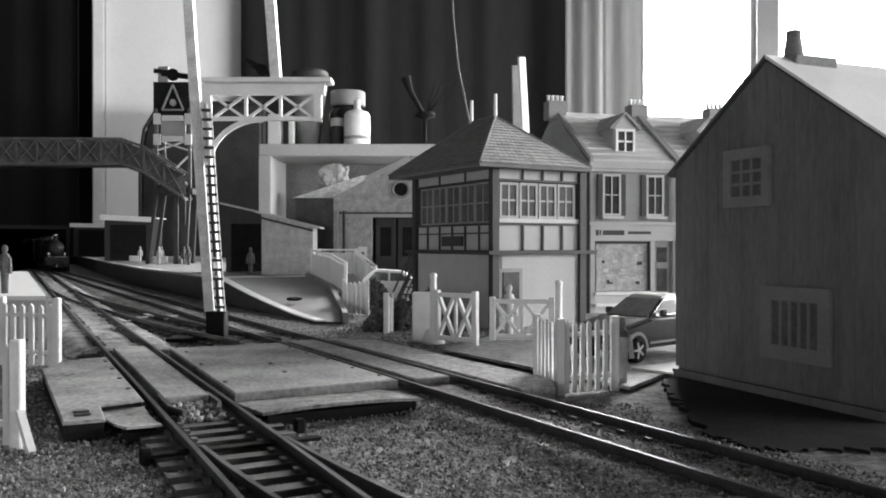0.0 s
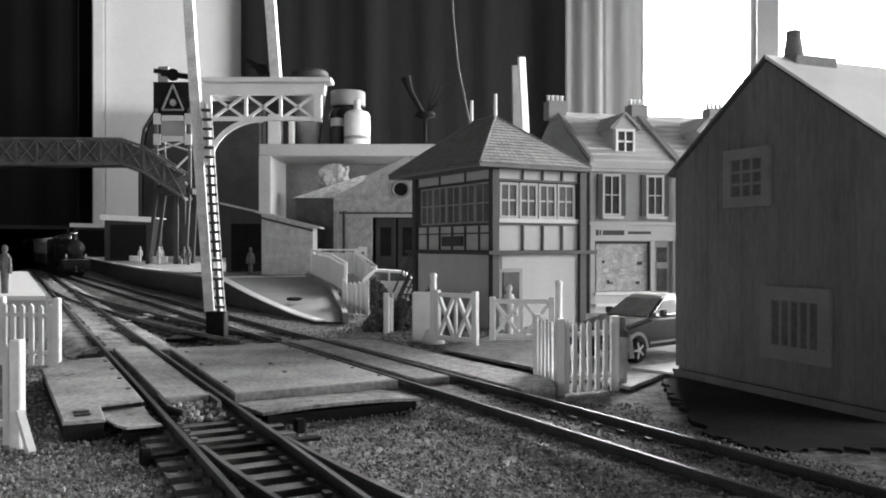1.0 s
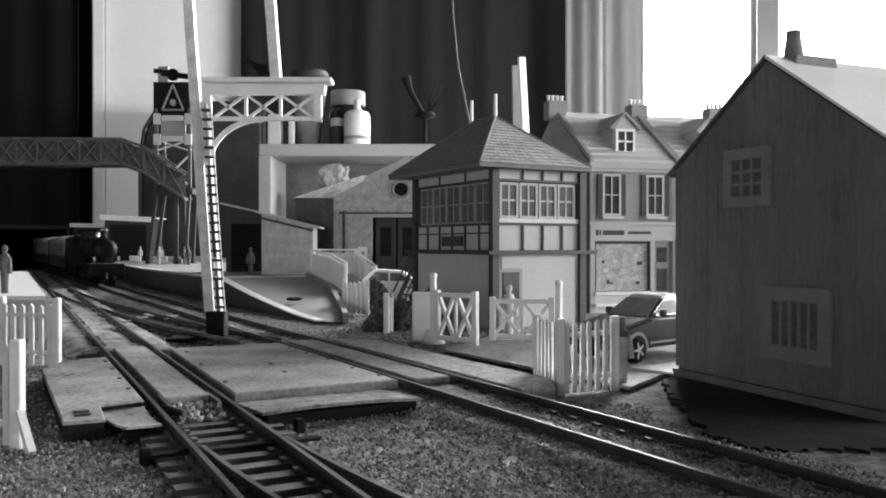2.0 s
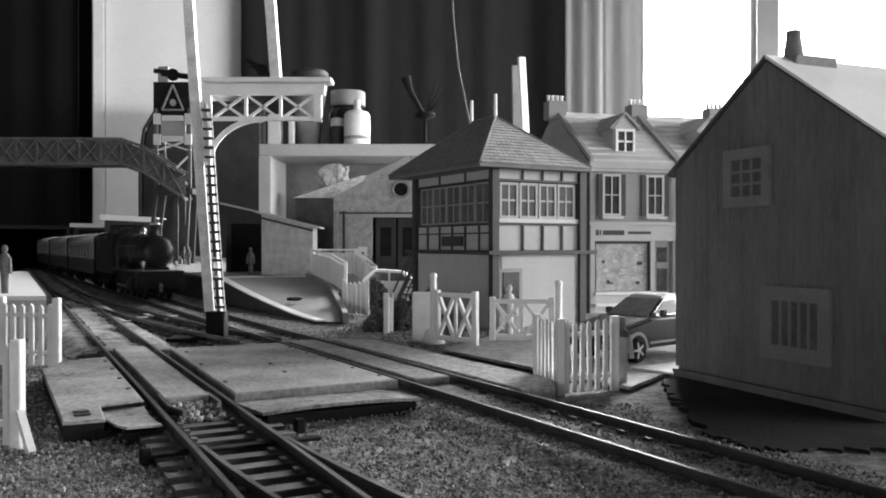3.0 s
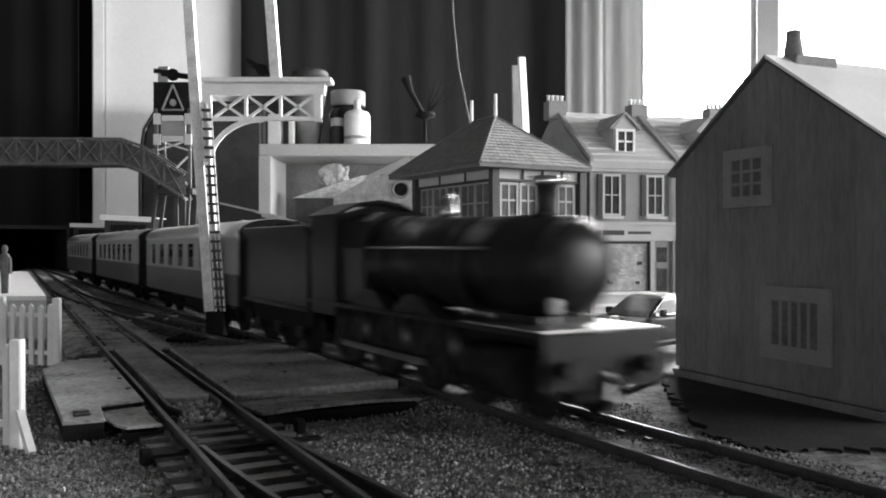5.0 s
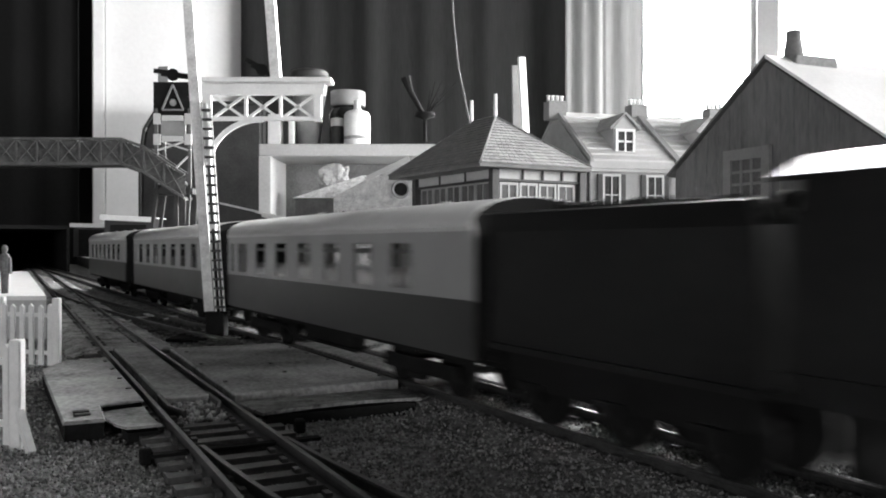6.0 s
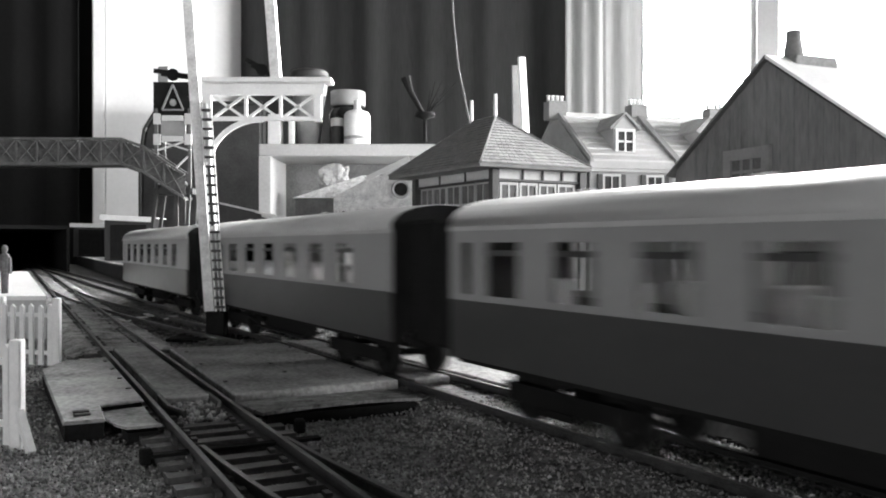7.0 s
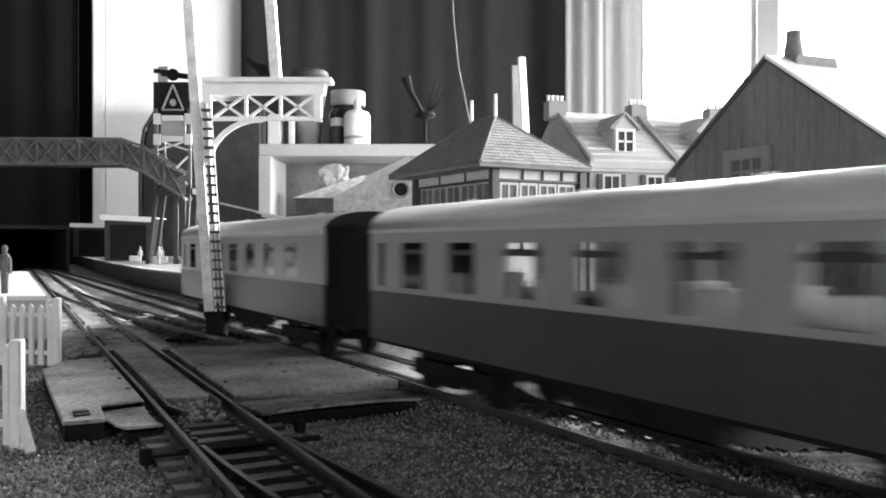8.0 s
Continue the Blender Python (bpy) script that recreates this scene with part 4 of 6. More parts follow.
def figure(name_label, m, pale=False, h=0.023):
    """A plain figurine: one mesh."""
    bm = BM()
    k = h / 0.023
    lathe(bm, [(0.0016 * k, 0), (0.0017 * k, 0.004 * k), (0.0019 * k, 0.010 * k), (0.0025 * k, 0.0165 * k), (0.0019 * k, 0.0185 * k), (0.0009 * k, 0.0193 * k), (0.0013 * k, 0.0203 * k), (0.0014 * k, 0.0217 * k), (0.0007 * k, 0.023 * k)], 10)
    rod(bm, (0.0023 * k, 0, 0.017 * k), (0.0030 * k, -0.0008 * k, 0.0095 * k), 0.0009 * k, n=6)
    rod(bm, (-0.0023 * k, 0, 0.017 * k), (-0.0030 * k, -0.0008 * k, 0.0095 * k), 0.0009 * k, n=6)
    ob = part("figurine", bm, M["figure_pale"] if pale is True else M["figure"], m=m)
    if pale == "two":
        ob.data.materials.append(M["figure_pale"])
        for f in ob.data.polygons:
            f.material_index = 1 if f.center.z < 0.0142 * k else 0
    tagged(ob, name_label, "figurine", "model figures")


def platform():
    """The station platform: straight top with a ramp down to the crossing end."""
    p = thing("platform", Matrix(), "long pale station platform with a dark facing wall", "platform", kind="structure")
    top = 0.019
    edge = [(-0.833, 1.93), (-0.4425, 1.136), (-0.318, 0.893), (-0.2225, 0.735), (-0.170, 0.640)]
    back = [(-0.55, 1.93), (-0.20, 1.136), (-0.12, 0.893), (-0.10, 0.735), (-0.109, 0.670)]
    bm = BM()
    prism(bm, edge + back[::-1], 0.0, top - 0.0012)
    part("facing", bm, M["platform_wall"], p, "dark facing wall")
    bm = BM()
    prism(bm, edge + back[::-1], top - 0.0012, top)
    part("surface", bm, M["platform"], p)
    bm = BM()
    for a, b in zip(edge, edge[1:]):
        d = Vector((b[0] - a[0], b[1] - a[1], 0)).normalized()
        n = Vector((d.y, -d.x, 0)) * -0.006
        q = [(a[0], a[1]), (b[0], b[1]), (b[0] + n.x, b[1] + n.y), (a[0] + n.x, a[1] + n.y)]
        prism(bm, q, top + 0.0002, top + 0.0008)
    part("coping", bm, M["white"], p, "white edge stones")
    # ramp: falls from the platform end to the ground
    e0, e1 = (-0.170, 0.640), (-0.071, 0.474)
    bm = BM()
    mid = [(-0.109, 0.670), (-0.085, 0.620), (-0.0724, 0.560), (-0.062, 0.510), (-0.0566, 0.474)]
    n = 12
    rows = []
    for i in range(n + 1):
        u = i / n
        ex, ey = e0[0] + (e1[0] - e0[0]) * u, e0[1] + (e1[1] - e0[1]) * u
        k = min(int(u * 4), 3)
        w = u * 4 - k
        bx, by = mid[k][0] + (mid[k + 1][0] - mid[k][0]) * w, mid[k][1] + (mid[k + 1][1] - mid[k][1]) * w
        z = 0.018 * (1 - u) ** 1.45 + 0.001
        rows.append([bm.verts.new((ex, ey, 0)), bm.verts.new((ex, ey, z)), bm.verts.new((bx, by, z)), bm.verts.new((bx, by, 0))])
    for a, b in zip(rows, rows[1:]):
        for i in range(4):
            bm.faces.new((a[i], a[(i + 1) % 4], b[(i + 1) % 4], b[i]))
    bm.faces.new(rows[0])
    bm.faces.new(rows[-1][::-1])
    bmesh.ops.recalc_face_normals(bm, faces=bm.faces)
    r = part("ramp", bm, M["platform"], p, "smooth ramp at the platform end")
    r.data.materials.append(M["platform_wall"])
    for f in r.data.polygons:
        if abs(f.normal.z) < 0.5:
            f.material_index = 1
    bm = BM()
    sweep(bm, [(-0.003, 0), (0.003, 0), (0.003, 0.0007), (-0.003, 0.0007)], [(e0[0] + 0.003 + (e1[0] - e0[0]) * u, e0[1] + (e1[1] - e0[1]) * u, 0.018 * (1 - u) ** 1.45 + 0.0012) for u in [k / 12 for k in range(13)]])
    part("coping", bm, M["white"], p)
    bm = BM()
    sweep(bm, [(-0.004, 0), (0.004, 0), (0.004, 0.0007), (-0.004, 0.0007)], [(-0.168, 0.645, top + 0.0001), (-0.110, 0.673, top + 0.0001)])
    part("coping", bm, M["white"], p)
    bm = BM()
    sweep(bm, [(-0.0015, 0), (0.0015, 0), (0.0015, 0.006), (-0.0015, 0.006)], [(x + 0.002, y, max(0.0, 0.018 * (1 - k / 4) ** 1.45 - 0.002)) for k, (x, y) in enumerate(mid)])
    part("retaining_wall", bm, M["midgrey"], p)


def hut(m, label, W, D, z0, z1, wall, roof, open_front=False):
    """A platform hut with a single-pitch roof, falling along +x."""
    h = thing("platform_hut", m, label, "hut", "platform huts")
    bm = BM()
    prism(bm, [(0, 0), (W, 0), (W, z1), (0, z0)], 0, D, "y")
    part("wall", bm, wall, h)
    if open_front:
        bm = BM()
        box(bm, W * 0.12, W * 0.88, -0.0006, 0.0, 0.001, min(z0, z1) * 0.85)
        part("opening", bm, M["black"], h, "dark open front")
    bm = BM()
    s = (z1 - z0) / W
    prism(bm, [(-0.005, z0 - 0.005 * s), (W + 0.006, z1 + 0.006 * s), (W + 0.006, z1 + 0.006 * s + 0.0018), (-0.005, z0 - 0.005 * s + 0.0018)], -0.004, D + 0.003, "y")
    part("roof", bm, roof, h, "thin pale roof")
    bm = BM()
    prism(bm, [(0.0, z0 - 0.004), (W, z1 - 0.004), (W, z1 - 0.0022), (0, z0 - 0.0022)], -0.001, 0.0, "y")
    part("trim", bm, M["dark"], h)
    if roof is M["white"]:
        bm = BM()
        prism(bm, [(-0.005, z0 - 0.0065), (W + 0.006, z1 - 0.0065), (W + 0.006, z1 + 0.0008), (-0.005, z0 + 0.0008)], -0.0075, -0.0045, "y")
        part("fascia", bm, roof, h, "pale fascia board")
    return h


def fence_run(name, label, pts, h, pales, post_h, material, gap=0.5, flat=False):
    """Paling fence along pts (x, y, z): rails, posts and single pales."""
    f = thing(name, Matrix.Translation(pts[0]), label, "fence", "white fences")
    o = Vector(pts[0])
    seg = [(Vector(a) - o, Vector(b) - o) for a, b in zip(pts, pts[1:])]
    for a, b in seg:
        for k in ((0.22, 1.0) if flat else (0.22, 0.82)):
            bm = BM()
            bar(bm, a + Vector((0, 0, h * k)), b + Vector((0, 0, h * k)), 0.0009, 0.0014)
            part("rail", bm, material, f)
        for e in ((a, b) if a is seg[0][0] else (b,)):
            bm = BM()
            box(bm, e.x - 0.0013, e.x + 0.0013, e.y - 0.0013, e.y + 0.0013, e.z - 0.0008, e.z + post_h, bevel=0.0003)
            part("post", bm, material, f)
        d = (b - a)
        rz = math.degrees(math.atan2(d.y, d.x))
        L = Vector((d.x, d.y, 0)).length
        n = max(2, int(L / pales))
        for k in range(n):
            u = (k + 0.5) / n
            p = a.lerp(b, u)
            bm = BM()
            w = pales * (1 - gap) / 2
            hh = h * random.uniform(0.97, 1.02) * (0.96 if flat else 1)
            prism(bm, [(-w, 0.0006), (w, 0.0006), (w, hh - w), (0, hh - w * 0.99 if flat else hh), (-w, hh - w)], -0.0012, -0.0004, "y")
            part("pale", bm, material, f, m=pose(p.x, p.y, p.z, 0, random.uniform(-1, 1), rz))
    return f


def crossing_gate(m, L, h, label, cells, post_side, hp):
    """White gate with a rail above and below and diagonal crosses, hung on a stout post."""
    g = thing("crossing_gate", m, label, "gate", "crossing gates")
    for z in (0.003, h):
        bm = BM()
        box(bm, 0, L, -0.0008, 0.0008, z - 0.001, z + 0.001, bevel=0.0002)
        part("rail", bm, M["white"], g)
    for x in (0.0, L):
        bm = BM()
        box(bm, x - 0.0013, x + 0.0013, -0.0013, 0.0013, 0.0008, h + 0.002, bevel=0.0003)
        part("stile", bm, M["white"], g)
    for k in range(cells):
        a, b = L * k / cells + 0.001, L * (k + 1) / cells - 0.001
        for z0, z1 in ((0.0035, h - 0.0005), (h - 0.0005, 0.0035)):
            bm = BM()
            bar(bm, (a, 0, z0), (b, 0, z1), 0.0017, 0.0014)
            part("brace", bm, M["white"], g)
        if k:
            bm = BM()
            box(bm, a - 0.0016, a - 0.0004, -0.0006, 0.0006, 0.004, h - 0.001)
            part("upright", bm, M["white"], g)
    x = post_side * L
    bm = BM()
    lathe(bm, [(0.0052, 0.0), (0.0048, 0.0020), (0.0034, 0.0058), (0.0017, 0.0066), (0.0014, hp - 0.0025), (0.0017, hp - 0.002), (0.0017, hp - 0.0008), (0.0008, hp)], 10, pose(x + (0.003 if post_side else -0.003), 0.001, 0))
    part("post", bm, M["white"], g, "round gate post")
    return g


def semaphore():
    """Bracket signal: leaning lattice post with ladder, latticed bracket and a second doll."""
    s = thing("bracket_signal", pose(-0.1045, 0.392, 0, 0, 0, 0), "white bracket signal with ladder and latticed arm", "signal")
    lean = -0.068
    H = 0.17

    def P(x, z, y=0.0):
        return (x + lean * z, y, z)
    bm = BM()
    box(bm, -0.0042, 0.0042, -0.004, 0.004, 0, 0.0135, bevel=0.0004)
    part("base", bm, M["black"], s, "black painted base")
    bm = BM()
    box(bm, -0.02, 0.03, -0.012, 0.012, 0.0004, 0.002, bevel=0.0004)
    part("base_plate", bm, M["black"], s, "black base plate on the ballast")
    bm = BM()
    bar(bm, P(-0.0022, 0.0135), P(-0.0022, H), 0.0044, 0.0044)
    part("post", bm, M["post_paint"], s, "tall white square post")
    for x in (0.0012, 0.0052):
        bm = BM()
        bar(bm, P(x, 0.0135, -0.003), P(x, 0.110, -0.003), 0.0006, 0.0008)
        part("ladder_stile", bm, M["post_paint"], s)
    bm = BM()
    bar(bm, P(0.0032, 0.0135, -0.001), P(0.0032, 0.109, -0.001), 0.0036, 0.0005)
    part("ladder_back", bm, M["post_paint"], s)
    for k in range(22):
        z = 0.0155 + k * 0.0043
        bm = BM()
        bar(bm, P(0.001, z, -0.003), P(0.0055, z, -0.003), 0.0012, 0.0012)
        part("rung", bm, M["dark"], s)
    # bracket
    x0, x1, zb, zt = -0.0025, 0.0485, 0.1020, 0.1185
    bm = BM()
    box(bm, x0 - 0.003, x1 + 0.005, -0.005, 0.005, zt, zt + 0.0022, bevel=0.0003)
    part("deck", bm, M["white"], s, "white timber landing")
    bm = BM()
    box(bm, x0 - 0.003, x1 + 0.0015, -0.0016, 0.0016, zt - 0.0052, zt - 0.0002)
    box(bm, x0 - 0.003, x1, -0.0012, 0.0012, zb - 0.0006, zb + 0.0012)
    part("beam", bm, M["white"], s)
    bm = BM()
    box(bm, x1 - 0.0035, x1, -0.0015, 0.0015, zb - 0.001, zt)
    box(bm, x0 - 0.004, x0, -0.0015, 0.0015, zb - 0.02, zt)
    part("end_post", bm, M["white"], s)
    n = 3
    for k in range(n):
        a, b = x0 + (x1 - x0 - 0.003) * k / n, x0 + (x1 - x0 - 0.003) * (k + 1) / n
        for z0, z1 in ((zb, zt - 0.005), (zt - 0.005, zb)):
            bm = BM()
            bar(bm, (a, 0, z0), (b, 0, z1), 0.0012, 0.0012)
            part("brace", bm, M["white"], s)
        bm = BM()
        box(bm, b - 0.0007, b + 0.0007, -0.0008, 0.0008, zb, zt - 0.005)
        part("upright", bm, M["white"], s)
    bm = BM()
    arc = []
    for k in range(9):
        a = radians(90 * k / 8)
        arc.append((x0 + 0.0235 - 0.0245 * math.cos(a), zb - 0.021 + 0.021 * math.sin(a)))
    for (a, b), (c, d) in zip(arc, arc[1:]):
        bar(bm, (a, 0, b), (c, 0, d), 0.0015, 0.0024)
    part("curved_bracket", bm, M["white"], s)
    # second doll
    bm = BM()
    bar(bm, (0.0275, 0, zt + 0.002), (0.0238, 0, 0.170), 0.0060, 0.0044)
    part("doll", bm, M["post_paint"], s, "second white post")
    # dark signal arms on their pivots, seen from behind
    for x, z, a, L in ((-0.026, 0.1235, -7, 0.017), (0.016, 0.1275, -28, 0.013)):
        bm = BM()
        box(bm, 0, L, -0.0006, 0.0006, -0.0012, 0.0012)
        lathe(bm, [(0.0028, -0.0008), (0.0028, 0.0008)], 12, pose(0.0055, 0, 0, 90))
        box(bm, -0.0035, 0.004, -0.0005, 0.0005, -0.0002, 0.0018)
        part("signal_arm", bm, M["black"], s, "dark signal arm with its spectacle", m=pose(x, 0.001, z, 0, -a, 0))


# ---- the train ----
WHEELS = []


def wheelset(parent, x, r, material):
    """An axle with two dished wheels at x, centred at height r over the rail."""
    bm = BM()
    rod(bm, (0, -GAUGE / 2 - 0.0025, 0), (0, GAUGE / 2 + 0.0025, 0), 0.0012, n=8)
    w = part("wheelset", bm, material, parent, m=pose(x, 0, r))
    for s in (-1, 1):
        bm = BM()
        lathe(bm, [(r * 0.16, -0.0016), (r * 0.3, -0.0005), (r * 0.78, -0.0002), (r * 0.84, -0.0013), (r, -0.0013), (r, 0.0007), (r * 1.07, 0.0009), (r * 1.07, 0.0014), (r * 0.4, 0.0014)], 24, pose(0, s * (GAUGE / 2 + 0.0002), 0, 90 * s))
        part("wheel", bm, material, w)
    WHEELS.append((w, x, r))
    return w


def buffers(parent, x, sign, z=0.0135):
    for s in (-1, 1):
        bm = BM()
        rod(bm, (x, s * 0.0115, z), (x + sign * 0.004, s * 0.0115, z), 0.0017)
        rod(bm, (x + sign * 0.004, s * 0.0115, z), (x + sign * 0.0048, s * 0.0115, z), 0.0029, n=14)
        part("buffer", bm, M["loco"], parent)


def locomotive():
    """Tender engine; origin at rail level under the front beam, forward +x."""
    e = thing("steam_locomotive", Matrix(), "black steam locomotive with copper-capped chimney", "locomotive", "passing train")
    zb, rb = 0.0352, 0.0122
    bm = BM()
    lathe(bm, [(rb * 1.02, -0.032), (rb * 1.02, -0.013), (rb * 0.99, -0.0128), (rb * 0.96, 0.0), (rb * 0.9, 0.001)], 28, pose(0, 0, zb, 0, 90, 0))
    part("smokebox", bm, M["loco"], e, m=pose(-0.0115, 0, 0))
    bm = BM()
    lathe(bm, [(rb * 0.88, 0), (rb * 0.8, 0.0016), (rb * 0.45, 0.0028), (rb * 0.1, 0.003)], 24, pose(-0.0105, 0, zb, 0, 90, 0))
    part("smokebox_door", bm, M["loco"], e, "domed black smokebox door")
    bm = BM()
    lathe(bm, [(rb * 1.16, -0.072), (rb * 0.97, 0)], 28, pose(-0.030, 0, zb, 0, 90, 0))
    part("boiler", bm, M["loco_grey"], e, "tapered boiler barrel")
    for x in (-0.05, -0.068, -0.085):
        bm = BM()
        r = rb * (0.97 + 0.19 * (-0.030 - x) / 0.072) + 0.0002
        lathe(bm, [(r, -0.0006), (r, 0.0006)], 28, pose(x, 0, zb, 0, 90, 0))
        part("boiler_band", bm, M["loco"], e)
    bm = BM()
    fb = [(-0.0138, 0.022), (-0.0142, 0.039), (-0.012, 0.0475), (-0.0065, 0.0505), (0.0065, 0.0505), (0.012, 0.0475), (0.0142, 0.039), (0.0138, 0.022)]
    prism(bm, fb, -0.117, -0.098, "x")
    part("firebox", bm, M["loco_grey"], e)
    bm = BM()
    lathe(bm, [(0.0042, 0), (0.0034, 0.002), (0.0031, 0.0035), (0.0034, 0.008), (0.0037, 0.0085)], 18, pose(-0.022, 0, zb + rb - 0.0012))
    ch = part("chimney", bm, M["loco"], e)
    bm = BM()
    lathe(bm, [(0.0037, 0.0082), (0.0043, 0.0088), (0.0040, 0.0105), (0.0030, 0.0106)], 18, pose(-0.022, 0, zb + rb - 0.0012))
    part("chimney_cap", bm, M["brass"], ch, "bright chimney cap")
    bm = BM()
    lathe(bm, [(0.0030, 0), (0.0026, 0.002), (0.0024, 0.005), (0.0014, 0.0068)], 16, pose(-0.070, 0, zb + rb + 0.0005))
    part("safety_valve", bm, M["brass"], e, "polished safety valve cover")
    # cab
    bm = BM()
    for s in (-1, 1):
        y0, y1 = (0.0150, 0.0158) if s > 0 else (-0.0158, -0.0150)
        prism(bm, [(-0.140, 0.0165), (-0.1175, 0.0165), (-0.1175, 0.0500), (-0.1385, 0.0500), (-0.139, 0.0440), (-0.1405, 0.0425)], y0, y1, "y")
    prism(bm, [(-0.0148, 0.0165), (0.0148, 0.0165), (0.0148, 0.0500), (0.0, 0.0540), (-0.0148, 0.0500)], -0.1182, -0.1175, "x")
    part("cab", bm, M["loco"], e)
    bm = BM()
    prism(bm, [(-0.0165, 0.0495), (-0.008, 0.0532), (0.0, 0.0543), (0.008, 0.0532), (0.0165, 0.0495), (0.0165, 0.0503), (0.008, 0.0541), (0.0, 0.0553), (-0.008, 0.0541), (-0.0165, 0.0503)], -0.142, -0.116, "x")
    part("cab_roof", bm, M["loco"], e)
    # running plate, beam, splashers, steps
    bm = BM()
    box(bm, -0.141, -0.0015, -0.0165, 0.0165, 0.0198, 0.0211)
    part("running_plate", bm, M["loco"], e)
    bm = BM()
    box(bm, -0.0345, -0.0012, -0.0166, 0.0166, 0.0212, 0.0216)
    part("footplate_edge", bm, M["steel"], e, "bright steel footplate front")
    bm = BM()
    box(bm, -0.0014, 0.0004, -0.0168, 0.0168, 0.0085, 0.0209, bevel=0.0003)
    part("buffer_beam", bm, M["loco"], e)
    buffers(e, 0.0004, 1)
    bm = BM()
    rod(bm, (0.0, 0, 0.012), (0.004, 0, 0.010), 0.0008)
    box(bm, 0.001, 0.002, -0.0008, 0.0008, 0.006, 0.012)
    part("coupling", bm, M["steel"], e)
    bm = BM()
    box(bm, -0.032, -0.013, -0.0085, 0.0085, 0.0184, 0.0235)
    part("saddle", bm, M["loco"], e)
    for s in (-1, 1):
        bm = BM()
        lathe(bm, [(0.0056, -0.011), (0.0060, -0.0108), (0.0060, 0.0108), (0.0056, 0.011)], 16, pose(-0.0235, s * 0.0125, 0.0108, 0, 90, 0))
        part("cylinder", bm, M["loco"], e)
        for x in (-0.063, -0.092):
            bm = BM()
            prism(bm, [(x - 0.013 + 0.026 * k / 10, 0.0210 + 0.0055 * math.sin(math.pi * k / 10)) for k in range(11)], s * 0.0135 - 0.002, s * 0.0135 + 0.002, "y")
            part("splasher", bm, M["loco"], e)
        bm = BM()
        bar(bm, (-0.063, s * 0.0118, 0.0075), (-0.121, s * 0.0118, 0.0075), 0.0009, 0.0018)
        part("coupling_rod", bm, M["steel"], e)
        bm = BM()
        rod(bm, (-0.03, s * 0.0122, zb + 0.004), (-0.116, s * 0.0138, zb + 0.004), 0.0004, n=6)
        part("handrail", bm, M["steel"], e)
        bm = BM()
        rod(bm, (-0.003, s * 0.0115, 0.0216), (-0.003, s * 0.0115, 0.0252), 0.0004, n=6)
        lathe(bm, [(0.0008, 0.0), (0.0013, 0.0004), (0.0013, 0.003), (0.0006, 0.0036)], 10, pose(-0.003, s * 0.0115, 0.0249))
        part("lamp", bm, M["figure_pale"], e, "small pale lamp on its iron")
    bm = BM()
    box(bm, -0.138, -0.004, -0.006, 0.006, 0.005, 0.0198)
    part("frame", bm, M["black"], e)
    for x in (-0.063, -0.092, -0.121):
        wheelset(e, x, 0.0115, M["loco"])
    for x in (-0.013, -0.036):
        wheelset(e, x, 0.0062, M["loco"])
    return e


def tender():
    t = thing("locomotive_tender", Matrix(), "black coal tender behind the locomotive", "tender", "passing train")
    L = 0.080
    bm = BM()
    prism(bm, [(-0.0152, 0.0175), (0.0152, 0.0175), (0.0152, 0.0430), (0.0168, 0.0470), (0.0160, 0.0474), (0.0140, 0.0432), (-0.0140, 0.0432), (-0.0160, 0.0474), (-0.0168, 0.0470), (-0.0152, 0.0430)], -L, -0.003, "x")
    part("tank", bm, M["loco"], t)
    bm = BM()
    rnd = random.Random(9)
    for k in range(90):
        r = rnd.uniform(0.0012, 0.0026)
        bmesh.ops.create_icosphere(bm, subdivisions=1, radius=r, matrix=pose(rnd.uniform(-0.06, -0.008), rnd.uniform(-0.0115, 0.0115), 0.0432 + rnd.uniform(0, 0.005), rnd.uniform(0, 90), rnd.uniform(0, 90)))
    tagged(part("coal", bm, M["black"], t, "heap of black coal"), kind="stuff")
    bm = BM()
    box(bm, -L, -0.001, -0.016, 0.016, 0.0160, 0.0174)
    part("running_plate", bm, M["loco"], t)
    for s in (-1, 1):
        bm = BM()
        prism(bm, [(-L + 0.003, 0.0159), (-0.004, 0.0159), (-0.006, 0.010), (-0.017, 0.008), (-L + 0.017, 0.008), (-L + 0.006, 0.010)], s * 0.0122 - 0.0006, s * 0.0122 + 0.0006, "y")
        f = part("frame", bm, M["black"], t)
        for x in (-0.014, -0.040, -0.066):
            bm = BM()
            box(bm, x - 0.003, x + 0.003, s * 0.0136 - 0.0008, s * 0.0136 + 0.0008, 0.0055, 0.0095)
            part("axle_box", bm, M["loco"], f)
    for x in (-0.014, -0.040, -0.066):
        wheelset(t, x, 0.0078, M["black"])
    buffers(t, -L, -1)
    return t


